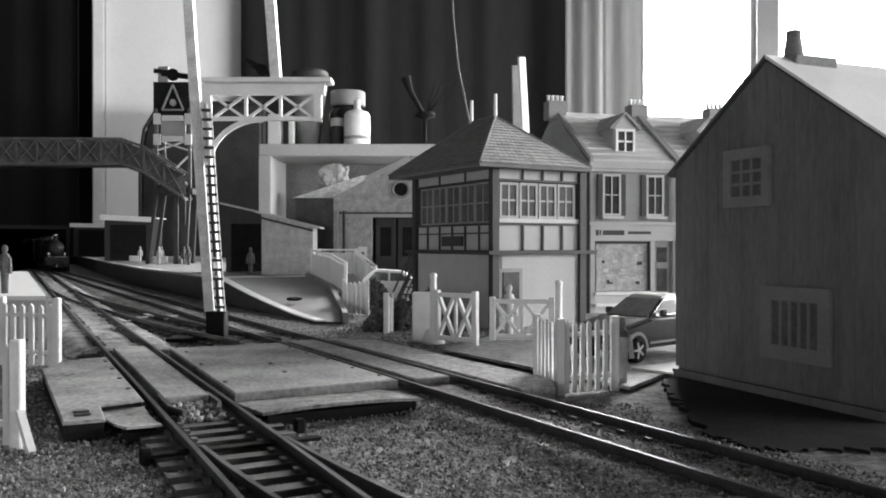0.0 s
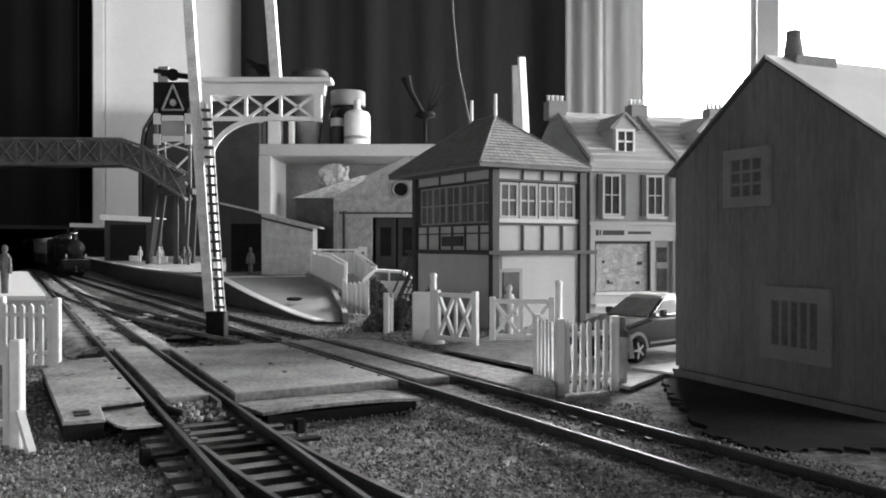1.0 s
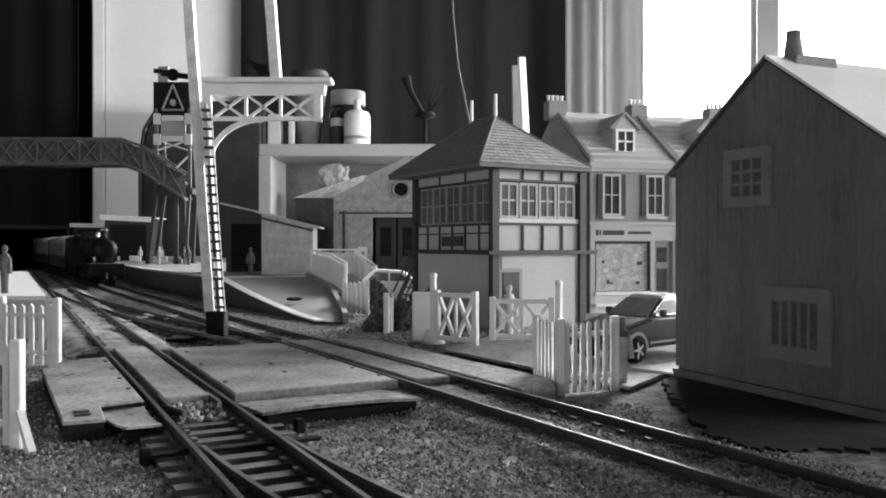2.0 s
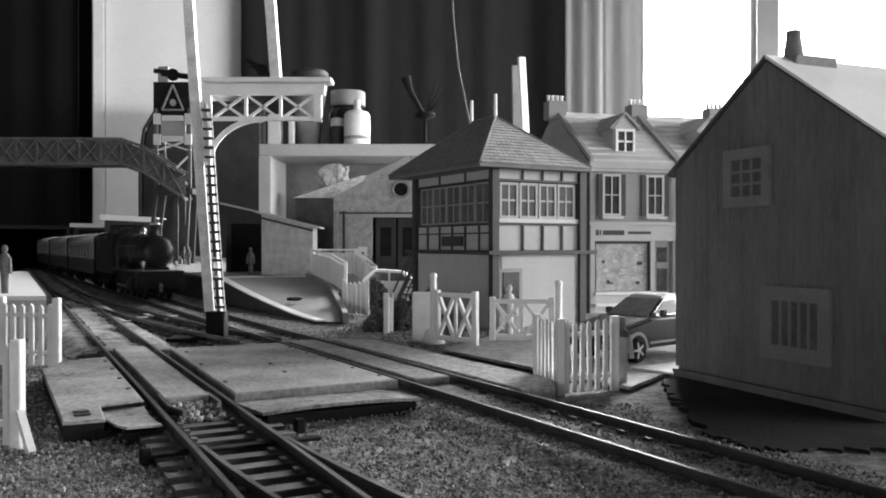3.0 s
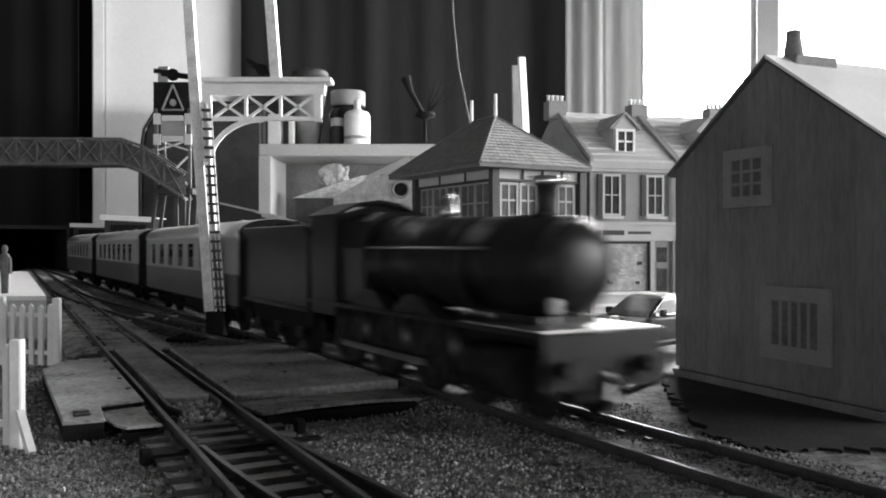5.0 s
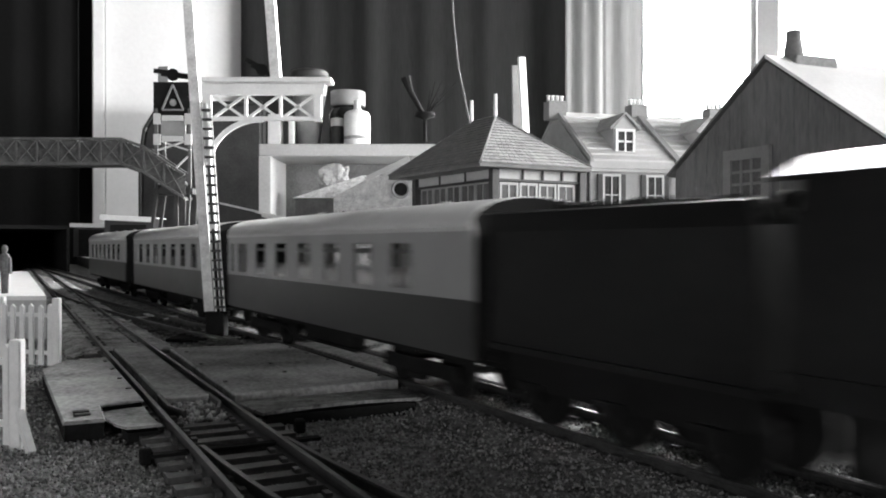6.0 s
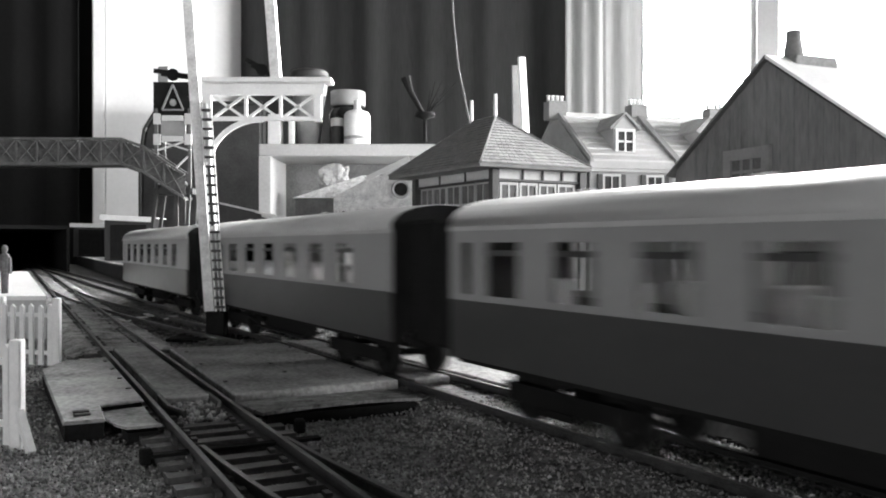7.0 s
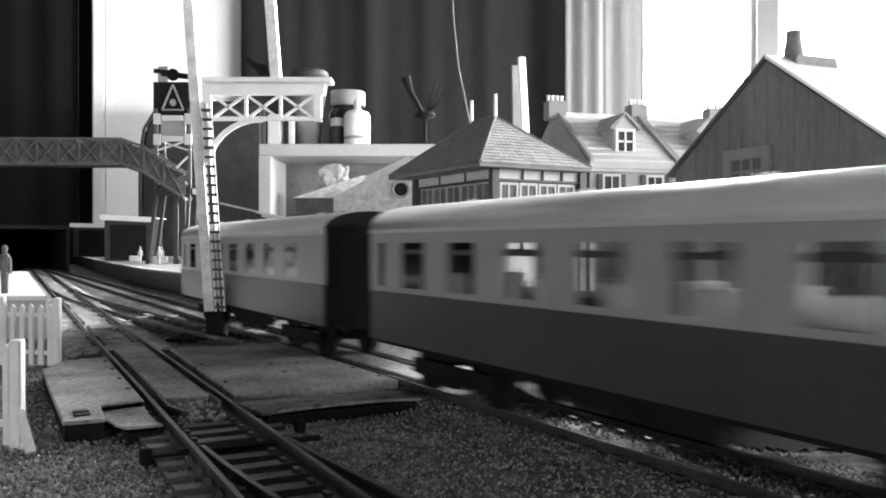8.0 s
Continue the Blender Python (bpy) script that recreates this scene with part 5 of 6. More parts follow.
def coach(L, label, windows, front=0.0164):
    """Passenger coach: dark lower panels, cream upper panels, arched grey roof. Origin at its front, rail level."""
    c = thing("passenger_coach", Matrix(), label, "railway coach", "passing train")
    hw, z0, zw, ze, zt = 0.0180, 0.0115, 0.0265, 0.0436, 0.0520
    for s in (-1, 1):
        bm = BM()
        y0, y1 = sorted((s * hw, s * (hw - 0.001)))
        prism(bm, [(y0, z0 + 0.0012), (y1, z0 + 0.0012), (y1, zw), (y0, zw)], -L, 0, "x")
        part("lower_side", bm, M["coach_dark"], c, "dark lower side panel")
        side = BM()
        z1, z2 = zw + 0.0017, ze - 0.0030
        box(side, -L, 0, y0, y1, zw, z1)
        box(side, -L, 0, y0, y1, z2, ze)
        x = 0.0
        for a, b in windows:
            box(side, -a, -x, y0, y1, z1, z2)
            x = b
        box(side, -L, -x, y0, y1, z1, z2)
        up = part("upper_side", side, M["coach_cream"], c, "pale upper side panel")
        for a, b in windows:
            p = BM()
            m = s * (hw - 0.0005)
            box(p, -b, -a, m - 0.0002, m + 0.0002, z1, z2)
            part("pane", p, M["pane"], up)
            if b - a > 0.008:
                v = BM()
                box(v, -b, -a, s * (hw - 0.0002) - 0.0002, s * (hw - 0.0002) + 0.0002, z2 - 0.0030, z2 - 0.0018)
                part("vent_bar", v, M["coach_dark"], up, "dark ventilator bar")
        bm = BM()
        box(bm, -L, 0, s * hw - 0.0003, s * hw + 0.0003, zw - 0.0004, zw + 0.0003)
        part("waist_line", bm, M["coach_dark"], c)
        bm = BM()
        box(bm, -L, 0, s * hw - 0.0004, s * hw + 0.0004, ze - 0.0002, ze + 0.0008)
        part("gutter", bm, M["coach_roof"], c)
    arc = []
    for k in range(15):
        a = math.pi * k / 14
        arc.append((-math.cos(a) * (hw + 0.0004), ze + (zt - ze) * math.sin(a) ** 0.75))
    bm = BM()
    prism(bm, arc, -L + 0.0002, -0.0002, "x")
    for f in bm.faces:
        f.smooth = len(f.verts) == 4
    roof = part("roof", bm, M["coach_roof"], c, "arched grey roof")
    for k in range(9):
        bm = BM()
        lathe(bm, [(0.0016, 0), (0.0012, 0.0012), (0.0006, 0.0015)], 8, pose(-L * (k + 0.5) / 9, 0.005 * (-1) ** k, zt - 0.0012))
        part("roof_vent", bm, M["coach_roof"], roof)
    for x in (-0.0012, -L):
        bm = BM()
        prism(bm, [(-hw + 0.001, z0 + 0.0012), (hw - 0.001, z0 + 0.0012), (hw - 0.001, ze)] + [(a * 0.98, b - 0.0003) for a, b in arc[::-1]][1:-1] + [(-hw + 0.001, ze)], x, x + 0.0012, "x")
        en = part("end", bm, M["black"], c, "black coach end")
        bm = BM()
        deep = front if x > -0.01 else 0.0164
        sx = 0.0012 if x > -0.01 else -deep
        box(bm, x + sx, x + sx + deep, -0.0125, 0.0125, 0.0125, 0.0470, bevel=0.0012)
        part("gangway", bm, M["black"], en, "black gangway bellows")
    bm = BM()
    box(bm, -L + 0.002, -0.002, -hw + 0.0012, hw - 0.0012, z0, z0 + 0.0012)
    part("floor", bm, M["black"], c)
    for s in (-1, 1):
        bm = BM()
        box(bm, -L * 0.60, -L * 0.40, s * 0.0095 - 0.003, s * 0.0095 + 0.003, 0.0055, z0 - 0.0001, bevel=0.0004)
        part("battery_box", bm, M["black"], c)
        bm = BM()
        prism(bm, [(-L * 0.26, z0 - 0.0002), (-L * 0.36, 0.0065), (-L * 0.64, 0.0065), (-L * 0.74, z0 - 0.0002), (-L * 0.745, z0 - 0.0002), (-L * 0.642, 0.0057), (-L * 0.358, 0.0057), (-L * 0.255, z0 - 0.0002)], s * 0.0140 - 0.0005, s * 0.0140 + 0.0005, "y")
        part("truss", bm, M["black"], c, "black truss rod")
    for k in range(int(L / 0.024)):
        bm = BM()
        x = -0.016 - k * 0.024
        if x < -L + 0.012:
            break
        for s in (-1, 1):
            box(bm, x - 0.0018, x + 0.0018, s * 0.0095 - 0.0055, s * 0.0095 + 0.0055, z0 + 0.0012, 0.0325, bevel=0.0004)
        part("seats", bm, M["coach_seat"], c, "pale moulded seat backs")
    for b in (-0.038, -L + 0.038):
        for s in (-1, 1):
            bm = BM()
            box(bm, b - 0.021, b + 0.021, s * 0.0122 - 0.0006, s * 0.0122 + 0.0006, 0.0045, 0.0085)
            box(bm, b - 0.005, b + 0.005, s * 0.0125 - 0.001, s * 0.0125 + 0.001, 0.003, 0.0045)
            part("bogie_frame", bm, M["black"], c)
        for d in (-0.0165, 0.0165):
            wheelset(c, b + d, 0.0066, M["black"])
    buffers(c, 0.0, 1)
    buffers(c, -L, -1)
    return c


# ---- train timing: depth of the engine's front beam on the main line, by the clock ----
FRONT = [(0.0, 1.31), (0.5, 1.195), (1.0, 1.08), (1.5, 0.962), (2.0, 0.845), (2.5, 0.728), (3.0, 0.612), (3.5, 0.492), (4.0, 0.382),
         (4.5, 0.2765), (5.0, 0.186), (5.5, 0.099), (6.0, 0.012), (6.5, -0.077), (7.0, -0.166), (7.5, -0.2535), (8.0, -0.3415)]


def front_at(t):
    for (t0, a), (t1, b) in zip(FRONT, FRONT[1:]):
        if t <= t1:
            return a + (b - a) * (t - t0) / (t1 - t0)
    return FRONT[-1][1]


COACH_L = 0.2145
TRAIN = []


def build_train():
    e = locomotive()
    TRAIN.append((e, 0.0))
    TRAIN.append((tender(), 0.1425))
    win = [(0.0265 + k * 0.0258, 0.0400 + k * 0.0258) for k in range(7)] + [(0.2050, 0.2094)]
    win2 = [(0.0315 + k * 0.0256, 0.0447 + k * 0.0256) for k in range(7)] + [(0.2050, 0.2094)]
    TRAIN.append((coach(COACH_L, "two-tone passenger coach with pale upper panels", win2, 0.002), 0.2265))
    TRAIN.append((coach(COACH_L, "two-tone passenger coach with wide windows", win), 0.2225 + 0.2528))
    TRAIN.append((coach(0.2145, "two-tone passenger coach at the train's tail", win), 0.2225 + 0.5056))


def motions():
    for ob, back in TRAIN:
        rows = []
        for t, y in FRONT:
            rows.append((t, on_main(y + back * MAIN_C, RAIL_TOP)))
        walk(ob, rows)
    step = 1 / 30
    for w, x, r in WHEELS:
        rows = []
        n = round(8 / step)
        for k in range(n + 1):
            t = k * step
            d = (FRONT[0][1] - front_at(t)) / MAIN_C
            rows.append((t, pose(x, 0, r, 0, math.degrees(d / r) % 360, 0)))
        walk(w, rows)


def car():
    """Dark hatchback; x forward, origin on the ground under its middle."""
    c = thing("toy_car", pose(0.0752, 0.3239, 0.0018, 0, 0, 222), "dark toy hatchback parked behind the cottage", "car")
    prof = [(-0.030, 0.0045), (0.028, 0.0045), (0.0298, 0.008), (0.0285, 0.0125), (0.009, 0.0158), (-0.030, 0.0160), (-0.031, 0.010)]
    bm = BM()
    prism(bm, prof, -0.0118, 0.0118, "y")
    bmesh.ops.bevel(bm, geom=list(bm.edges), offset=0.0012, segments=2, affect="EDGES")
    part("body", bm, M["car"], c)

    def tapered(pts):
        """A closed shape through (x, z, half width) points."""
        b = BM()
        lo = [b.verts.new((x, -w, z)) for x, z, w in pts]
        hi = [b.verts.new((x, w, z)) for x, z, w in pts]
        n = len(pts)
        b.faces.new(lo)
        b.faces.new(hi[::-1])
        for i in range(n):
            b.faces.new((lo[i], hi[i], hi[(i + 1) % n], lo[(i + 1) % n]))
        bmesh.ops.recalc_face_normals(b, faces=list(b.faces))
        return b

    bm = tapered([(0.0092, 0.0150, 0.0102), (-0.0035, 0.0219, 0.0084), (-0.0220, 0.0226, 0.0084), (-0.0290, 0.0150, 0.0102)])
    part("cabin", bm, M["car"], c, "dark cabin frame")
    # roof panel is paler than the body paint: its highlight is coloured in
    bm = tapered([(-0.0022, 0.0216, 0.0080), (-0.0050, 0.0230, 0.0078), (-0.0130, 0.0236, 0.0078), (-0.0215, 0.0232, 0.0078), (-0.0228, 0.0222, 0.0080)])
    bmesh.ops.bevel(bm, geom=list(bm.edges), offset=0.0004, segments=2, affect="EDGES")
    part("roof", bm, M["car_roof_highlight"], c, "shiny roof panel with the highlight in its pale colour")
    bm = tapered([(0.0085, 0.0160, 0.0090), (-0.0025, 0.0219, 0.0074), (-0.0028, 0.0214, 0.0074), (0.0082, 0.0154, 0.0090)])
    part("windscreen", bm, M["hazy_pane"], c, "hazy windscreen")
    for s in (-1, 1):
        for pts in ([(0.0050, 0.0166), (-0.0030, 0.0211), (-0.0100, 0.0215), (-0.0100, 0.0166)], [(-0.0116, 0.0166), (-0.0116, 0.0215), (-0.0205, 0.0216), (-0.0245, 0.0166)]):
            bm = BM()
            rows = []
            for d in (0.0, 0.0005):
                rows.append([bm.verts.new((x, s * (0.0102 - (z - 0.0150) * 0.25 + d - 0.0003), z)) for x, z in pts])
            bm.faces.new(rows[0])
            bm.faces.new(rows[1][::-1])
            for i in range(4):
                bm.faces.new((rows[0][i], rows[0][(i + 1) % 4], rows[1][(i + 1) % 4], rows[1][i]))
            bmesh.ops.recalc_face_normals(bm, faces=list(bm.faces))
            part("side_window", bm, M["car_glass"], c, "hazy side window")
        bm = BM()
        box(bm, 0.0015, 0.0042, s * 0.0122 - 0.0012, s * 0.0122 + 0.0012, 0.0158, 0.0182, bevel=0.0005)
        part("mirror", bm, M["car"], c)
        bm = BM()
        box(bm, -0.0100, 0.0105, s * 0.0118 - 0.0003, s * 0.0118 + 0.0003, 0.0062, 0.0070)
        part("sill_trim", bm, M["midgrey"], c, "grey sill trim")
        bm = BM()
        box(bm, 0.0262, 0.0290, s * 0.0085 - 0.002, s * 0.0085 + 0.002, 0.0098, 0.0118, bevel=0.0003)
        part("headlight", bm, M["steel"], c, "clear headlight")
        for x in (-0.018, 0.0185):
            zc = 0.0046
            bm = BM()
            lathe(bm, [(0.003, -0.002), (0.0043, -0.0022), (0.0046, -0.0012), (0.0046, 0.0012), (0.0043, 0.0022), (0.003, 0.002)], 20, pose(x, s * 0.0106, zc, 90))
            w = part("wheel", bm, M["black"], c, "black tyre")
            bm = BM()
            y = s * 0.0124
            for k in range(5):
                a = 2 * math.pi * k / 5
                bar(bm, (x, y, zc), (x + 0.0030 * math.cos(a), y, zc + 0.0030 * math.sin(a)), 0.0010, 0.0008)
            lathe(bm, [(0.0028, 0.0), (0.0033, 0.0003), (0.0033, 0.0007), (0.0028, 0.0009)], 18, pose(x, y, zc, 90))
            part("rim", bm, M["steel"], w, "five-spoke rim")
            bm = BM()
            for k in range(10):
                a0, a1 = math.pi * k / 10, math.pi * (k + 1) / 10
                bar(bm, (x + 0.0060 * math.cos(a0), s * 0.0118, zc + 0.0060 * math.sin(a0)), (x + 0.0060 * math.cos(a1), s * 0.0118, zc + 0.0060 * math.sin(a1)), 0.0009, 0.0012)
            part("wheel_arch", bm, M["midgrey"], c, "grey wheel arch trim")


def bush(m, r, n, seed, label, flat=0.7):
    rnd = random.Random(seed)
    b = thing("bush", m, label, "bush", "trackside bushes")
    bm = BM()
    for k in range(5):
        a = rnd.uniform(0, 6.28)
        rod(bm, (0, 0, 0), (r * 0.6 * math.cos(a), r * 0.6 * math.sin(a), r * flat * rnd.uniform(0.5, 0.9)), 0.0006, 0.0002, 5)
    part("stems", bm, M["dark"], b)
    verts, faces = [], []
    for k in range(n):
        a, u = rnd.uniform(0, 6.283), rnd.uniform(0, 1) ** 0.5
        h = rnd.uniform(0, 1) ** 0.8
        rad = r * u * (1 - 0.5 * h * h) * (1 + 0.3 * math.sin(3 * a + seed))
        p = Vector((rad * math.cos(a), rad * math.sin(a), r * flat * 2 * h * (1 - 0.5 * u * u)))
        s = rnd.uniform(0.0006, 0.0017)
        q = Euler((rnd.uniform(0, 6), rnd.uniform(0, 6), rnd.uniform(0, 6))).to_matrix()
        i = len(verts)
        for v in ((-s, 0, 0), (0, s * 0.6, s * 0.2), (s, 0, 0), (0, -s * 0.6, s * 0.2)):
            verts.append(p + q @ Vector(v))
        faces.append((i, i + 1, i + 2, i + 3))
    me = bpy.data.meshes.new("leaves")
    me.from_pydata(verts, [], faces)
    me.materials.append(M["bush"])
    ob = new("leaves", me)
    ob.parent = b
    tagged(ob, kind="stuff")


def footbridge():
    """Latticed station footbridge, far down the platform."""
    Y = 1.10
    f = thing("footbridge", pose(0, Y, 0.0), "dark latticed footbridge over the lines", "footbridge")
    prof = [(-0.80, 0.1496, 0.1826), (-0.417, 0.1496, 0.1816), (-0.388, 0.1386, 0.1710), (-0.362, 0.1217, 0.1530), (-0.335, 0.1050, 0.1350)]
    for side in (0, 0.03):
        bm = BM()
        for a, b in zip(prof, prof[1:]):
            for k in (1, 2):
                bar(bm, (a[0], side, a[k]), (b[0], side, b[k]), 0.005, 0.003)
        g = part("girder", bm, M["lattice"], f)
        for a, b in zip(prof, prof[1:]):
            n = max(1, round((b[0] - a[0]) / 0.027))
            for k in range(n):
                bm = BM()
                u, v = k / n, (k + 1) / n
                x0, x1 = a[0] + (b[0] - a[0]) * u, a[0] + (b[0] - a[0]) * v
                l0, l1 = a[1] + (b[1] - a[1]) * u, a[1] + (b[1] - a[1]) * v
                h0, h1 = a[2] + (b[2] - a[2]) * u, a[2] + (b[2] - a[2]) * v
                bar(bm, (x0, side, l0), (x1, side, h1), 0.0022, 0.001)
                bar(bm, (x0, side, h0), (x1, side, l1), 0.0022, 0.001)
                bar(bm, (x0, side, l0), (x0, side, h0), 0.0026, 0.0016)
                part("lattice_panel", bm, M["lattice"], g)
    for y0 in (0.0018, 0.0275):
        bm = BM()
        for a, b in zip(prof, prof[1:]):
            prism(bm, [(a[0], a[1]), (b[0], b[1]), (b[0], b[2] - 0.003), (a[0], a[2] - 0.003)], y0, y0 + 0.0007, "y")
        part("side_sheet", bm, M["bridge_sheet"], f, "dull sheet behind the lattice")
    bm = BM()
    for a, b in zip(prof, prof[1:]):
        prism(bm, [(a[0], a[1] - 0.003), (b[0], b[1] - 0.003), (b[0], b[1] + 0.001), (a[0], a[1] + 0.001)], 0.001, 0.029, "y")
    part("deck", bm, M["dark"], f)
    for x, h in ((-0.70, 0.147), (-0.66, 0.147)):
        for y in (0.002, 0.028):
            bm = BM()
            box(bm, x - 0.003, x + 0.003, y - 0.002, y + 0.002, -0.0005, h)
            part("leg", bm, M["lattice"], f)
    for x, z in ((-0.508, 0.155), (-0.53, 0.155)):
        figure("pale figurine crossing the footbridge", pose(x, Y + 0.012, 0.1507), True, 0.024)
    # lattice tower on splayed legs beside the steps
    p0 = 0.019
    t = thing("lattice_tower", pose(-0.356, Y + 0.035, p0), "tall grey latticed tower on splayed legs", "tower")
    for xb, xt in ((-0.034, -0.020), (0.004, 0.004), (0.016, 0.022)):
        for y in (-0.016, 0.016):
            bm = BM()
            bar(bm, (xb, y, 0), (xt, y, 0.105), 0.0055, 0.004)
            part("leg", bm, M["dark"], t)
    for x in (-0.022, 0.022):
        for y in (-0.016, 0.016):
            bm = BM()
            box(bm, x - 0.002, x + 0.002, y - 0.002, y + 0.002, 0.100, 0.205)
            part("corner_post", bm, M["lattice"], t)
    bm = BM()
    box(bm, -0.026, 0.026, -0.018, 0.018, 0.092, 0.100)
    part("landing", bm, M["dark"], t)
    for z0, z1 in ((0.104, 0.142), (0.150, 0.163)):
        for a, b in ((z0, z1), (z1, z0)):
            bm = BM()
            bar(bm, (-0.02, -0.0165, a), (0.02, -0.0165, b), 0.0034, 0.002)
            part("brace", bm, M["pale"], t, "pale cross brace")
    for z in (0.165, 0.192):
        bm = BM()
        box(bm, -0.014, 0.014, -0.0195, -0.0165, z - 0.0035, z + 0.0035)
        part("panel", bm, M["pale"], t)
        for s in (-1, 1):
            bm = BM()
            box(bm, s * 0.0205 - 0.0045, s * 0.0205 + 0.0045, -0.0195, -0.0165, z - 0.008, z + 0.006)
            part("panel", bm, M["pale"], t)
    bm = BM()
    box(bm, -0.016, 0.016, -0.016, -0.012, 0.169, 0.188)
    part("panel", bm, M["midgrey"], t)
    bm = BM()
    box(bm, -0.026, 0.024, -0.016, 0.018, 0.199, 0.240)
    cab = part("cabin", bm, M["black"], t, "black cabin at the top")
    for a, b in (((-0.014, 0.203), (0.0, 0.236)), ((0.0, 0.236), (0.014, 0.203)), ((-0.014, 0.203), (0.014, 0.203))):
        bm = BM()
        bar(bm, (a[0], -0.0175, a[1]), (b[0], -0.0175, b[1]), 0.003, 0.002)
        part("pointed_frame", bm, M["midgrey"], cab, "pale triangular frame")
    bm = BM()
    lathe(bm, [(0.005, 0), (0.0042, 0.0012)], 10, pose(0, -0.0162, 0.213, 90))
    part("badge", bm, M["midgrey"], cab)
    bm = BM()
    box(bm, -0.022, -0.008, -0.010, 0.010, 0.2402, 0.262, bevel=0.001)
    part("vent", bm, M["midgrey"], cab)


def shelf_and_things():
    Y = 1.45
    z = 0.217
    s = thing("shelf_unit", pose(-0.3155, Y, 0), "painted timber shelf unit behind the layout", "shelf")
    bm = BM()
    box(bm, 0, 0.42, 0, 0.16, z - 0.021, z, bevel=0.002)
    part("top_board", bm, M["shelf"], s)
    bm = BM()
    box(bm, 0.0, 0.021, 0.001, 0.16, 0.0, z - 0.0212, bevel=0.001)
    part("side_board", bm, M["shelf"], s)
    bm = BM()
    box(bm, 0.0212, 0.42, 0.14, 0.158, 0.0, z - 0.0214)
    part("back_board", bm, M["shelf_back"], s)
    bm = BM()
    box(bm, 0.0212, 0.42, 0.02, 0.139, 0.0, 0.03)
    part("bottom_board", bm, M["shelf"], s)

    def at(u, y=0.05):
        return ((u - 784) / 1500 * (Y + y), Y + y, z + 0.0002)
    # tall dark glass jar with a wide pale lid, a white pot before it and a small jar beside
    j = thing("jar", pose(*at(616, 0.085)), "dark glass jar with a wide pale lid on the shelf", "jar", "jars on the shelf")
    bm = BM()
    lathe(bm, [(0.030, 0), (0.0345, 0.003), (0.0345, 0.062), (0.030, 0.070), (0.028, 0.076)], 28)
    part("body", bm, M["jar_glass"], j, "dark glossy glass")
    bm = BM()
    lathe(bm, [(0.0305, 0.0765), (0.0315, 0.078), (0.0315, 0.1015), (0.0300, 0.1035), (0.024, 0.1040)], 28)
    part("lid", bm, M["midgrey"], j, "dull grey screw lid")
    j = thing("jar", pose(*at(632, 0.03)), "white round-shouldered pot on the shelf", "jar", "jars on the shelf")
    bm = BM()
    lathe(bm, [(0.020, 0), (0.0228, 0.002), (0.0232, 0.030), (0.0226, 0.053), (0.0185, 0.0585), (0.0085, 0.062)], 28)
    part("body", bm, M["white"], j)
    bm = BM()
    lathe(bm, [(0.0232, 0.010), (0.0236, 0.0105), (0.0236, 0.0150), (0.0232, 0.0155)], 28)
    part("band", bm, M["midgrey"], j)
    bm = BM()
    lathe(bm, [(0.0070, 0.0615), (0.0060, 0.066), (0.0055, 0.076), (0.0068, 0.078), (0.0050, 0.080)], 16)
    part("knob", bm, M["pale"], j, "pale turned stopper")
    j = thing("jar", pose(*at(597, 0.04)), "small dark jar with a pale lid on the shelf", "jar", "jars on the shelf")
    bm = BM()
    lathe(bm, [(0.010, 0), (0.0115, 0.002), (0.0115, 0.032), (0.010, 0.035)], 20)
    part("body", bm, M["dark"], j)
    bm = BM()
    lathe(bm, [(0.0112, 0.035), (0.0118, 0.036), (0.0118, 0.048), (0.010, 0.049)], 20)
    part("lid", bm, M["pale"], j)
    bm = BM()
    lathe(bm, [(0.018, 0.0), (0.032, 0.11), (0.033, 0.12), (0.030, 0.12), (0.017, 0.004)], 24, pose(*at(548, 0.07)))
    tagged(part("tumbler", bm, M["midgrey"]), "tall grey tapered cup on the shelf", "cup")
    bm = BM()
    lathe(bm, [(0.030, 0.121), (0.034, 0.122), (0.034, 0.134), (0.030, 0.138)], 24, pose(*at(548, 0.07)))
    tagged(part("lid", bm, M["dark"]), "dark round lid on the tall cup", "lid")
    b = thing("box", pose(*at(484, 0.03)), "pale small carton on the shelf", "carton")
    bm = BM()
    box(bm, -0.010, 0.012, 0, 0.03, 0, 0.055, bevel=0.001)
    part("carton_body", bm, M["white"], b)
    bm = BM()
    box(bm, 0.026, 0.035, 0, 0.02, 0, 0.052, bevel=0.001)
    tagged(part("carton", bm, M["white"], m=pose(*at(484, 0.03))), "narrow pale carton on the shelf", "carton")
    # dim ornament: a small lamp-like stand on the shelf end
    o = thing("ornament", pose(*at(752, 0.06)), "dim spindly ornament on a round foot", "ornament")
    bm = BM()
    lathe(bm, [(0.022, 0), (0.022, 0.006), (0.004, 0.010), (0.003, 0.05), (0.018, 0.055), (0.018, 0.062)], 18)
    part("stand", bm, M["black"], o)
    bm = BM()
    rod(bm, (-0.004, 0, 0.062), (-0.026, 0, 0.10), 0.004, 0.005)
    rod(bm, (-0.026, 0, 0.10), (-0.034, 0, 0.125), 0.005, 0.009)
    part("arm", bm, M["black"], o)
    bm = BM()
    for k in range(7):
        rod(bm, (0.004, 0, 0.06), (0.01 + 0.008 * k, 0.01 * (k % 3 - 1), 0.10 + 0.006 * ((k * 3) % 5)), 0.0012, 0.0006, 5)
    part("twigs", bm, M["black"], o)
    # pale roll of cloth and clutter inside the shelf
    bm = BM()
    bmesh.ops.create_icosphere(bm, subdivisions=4, radius=0.030)
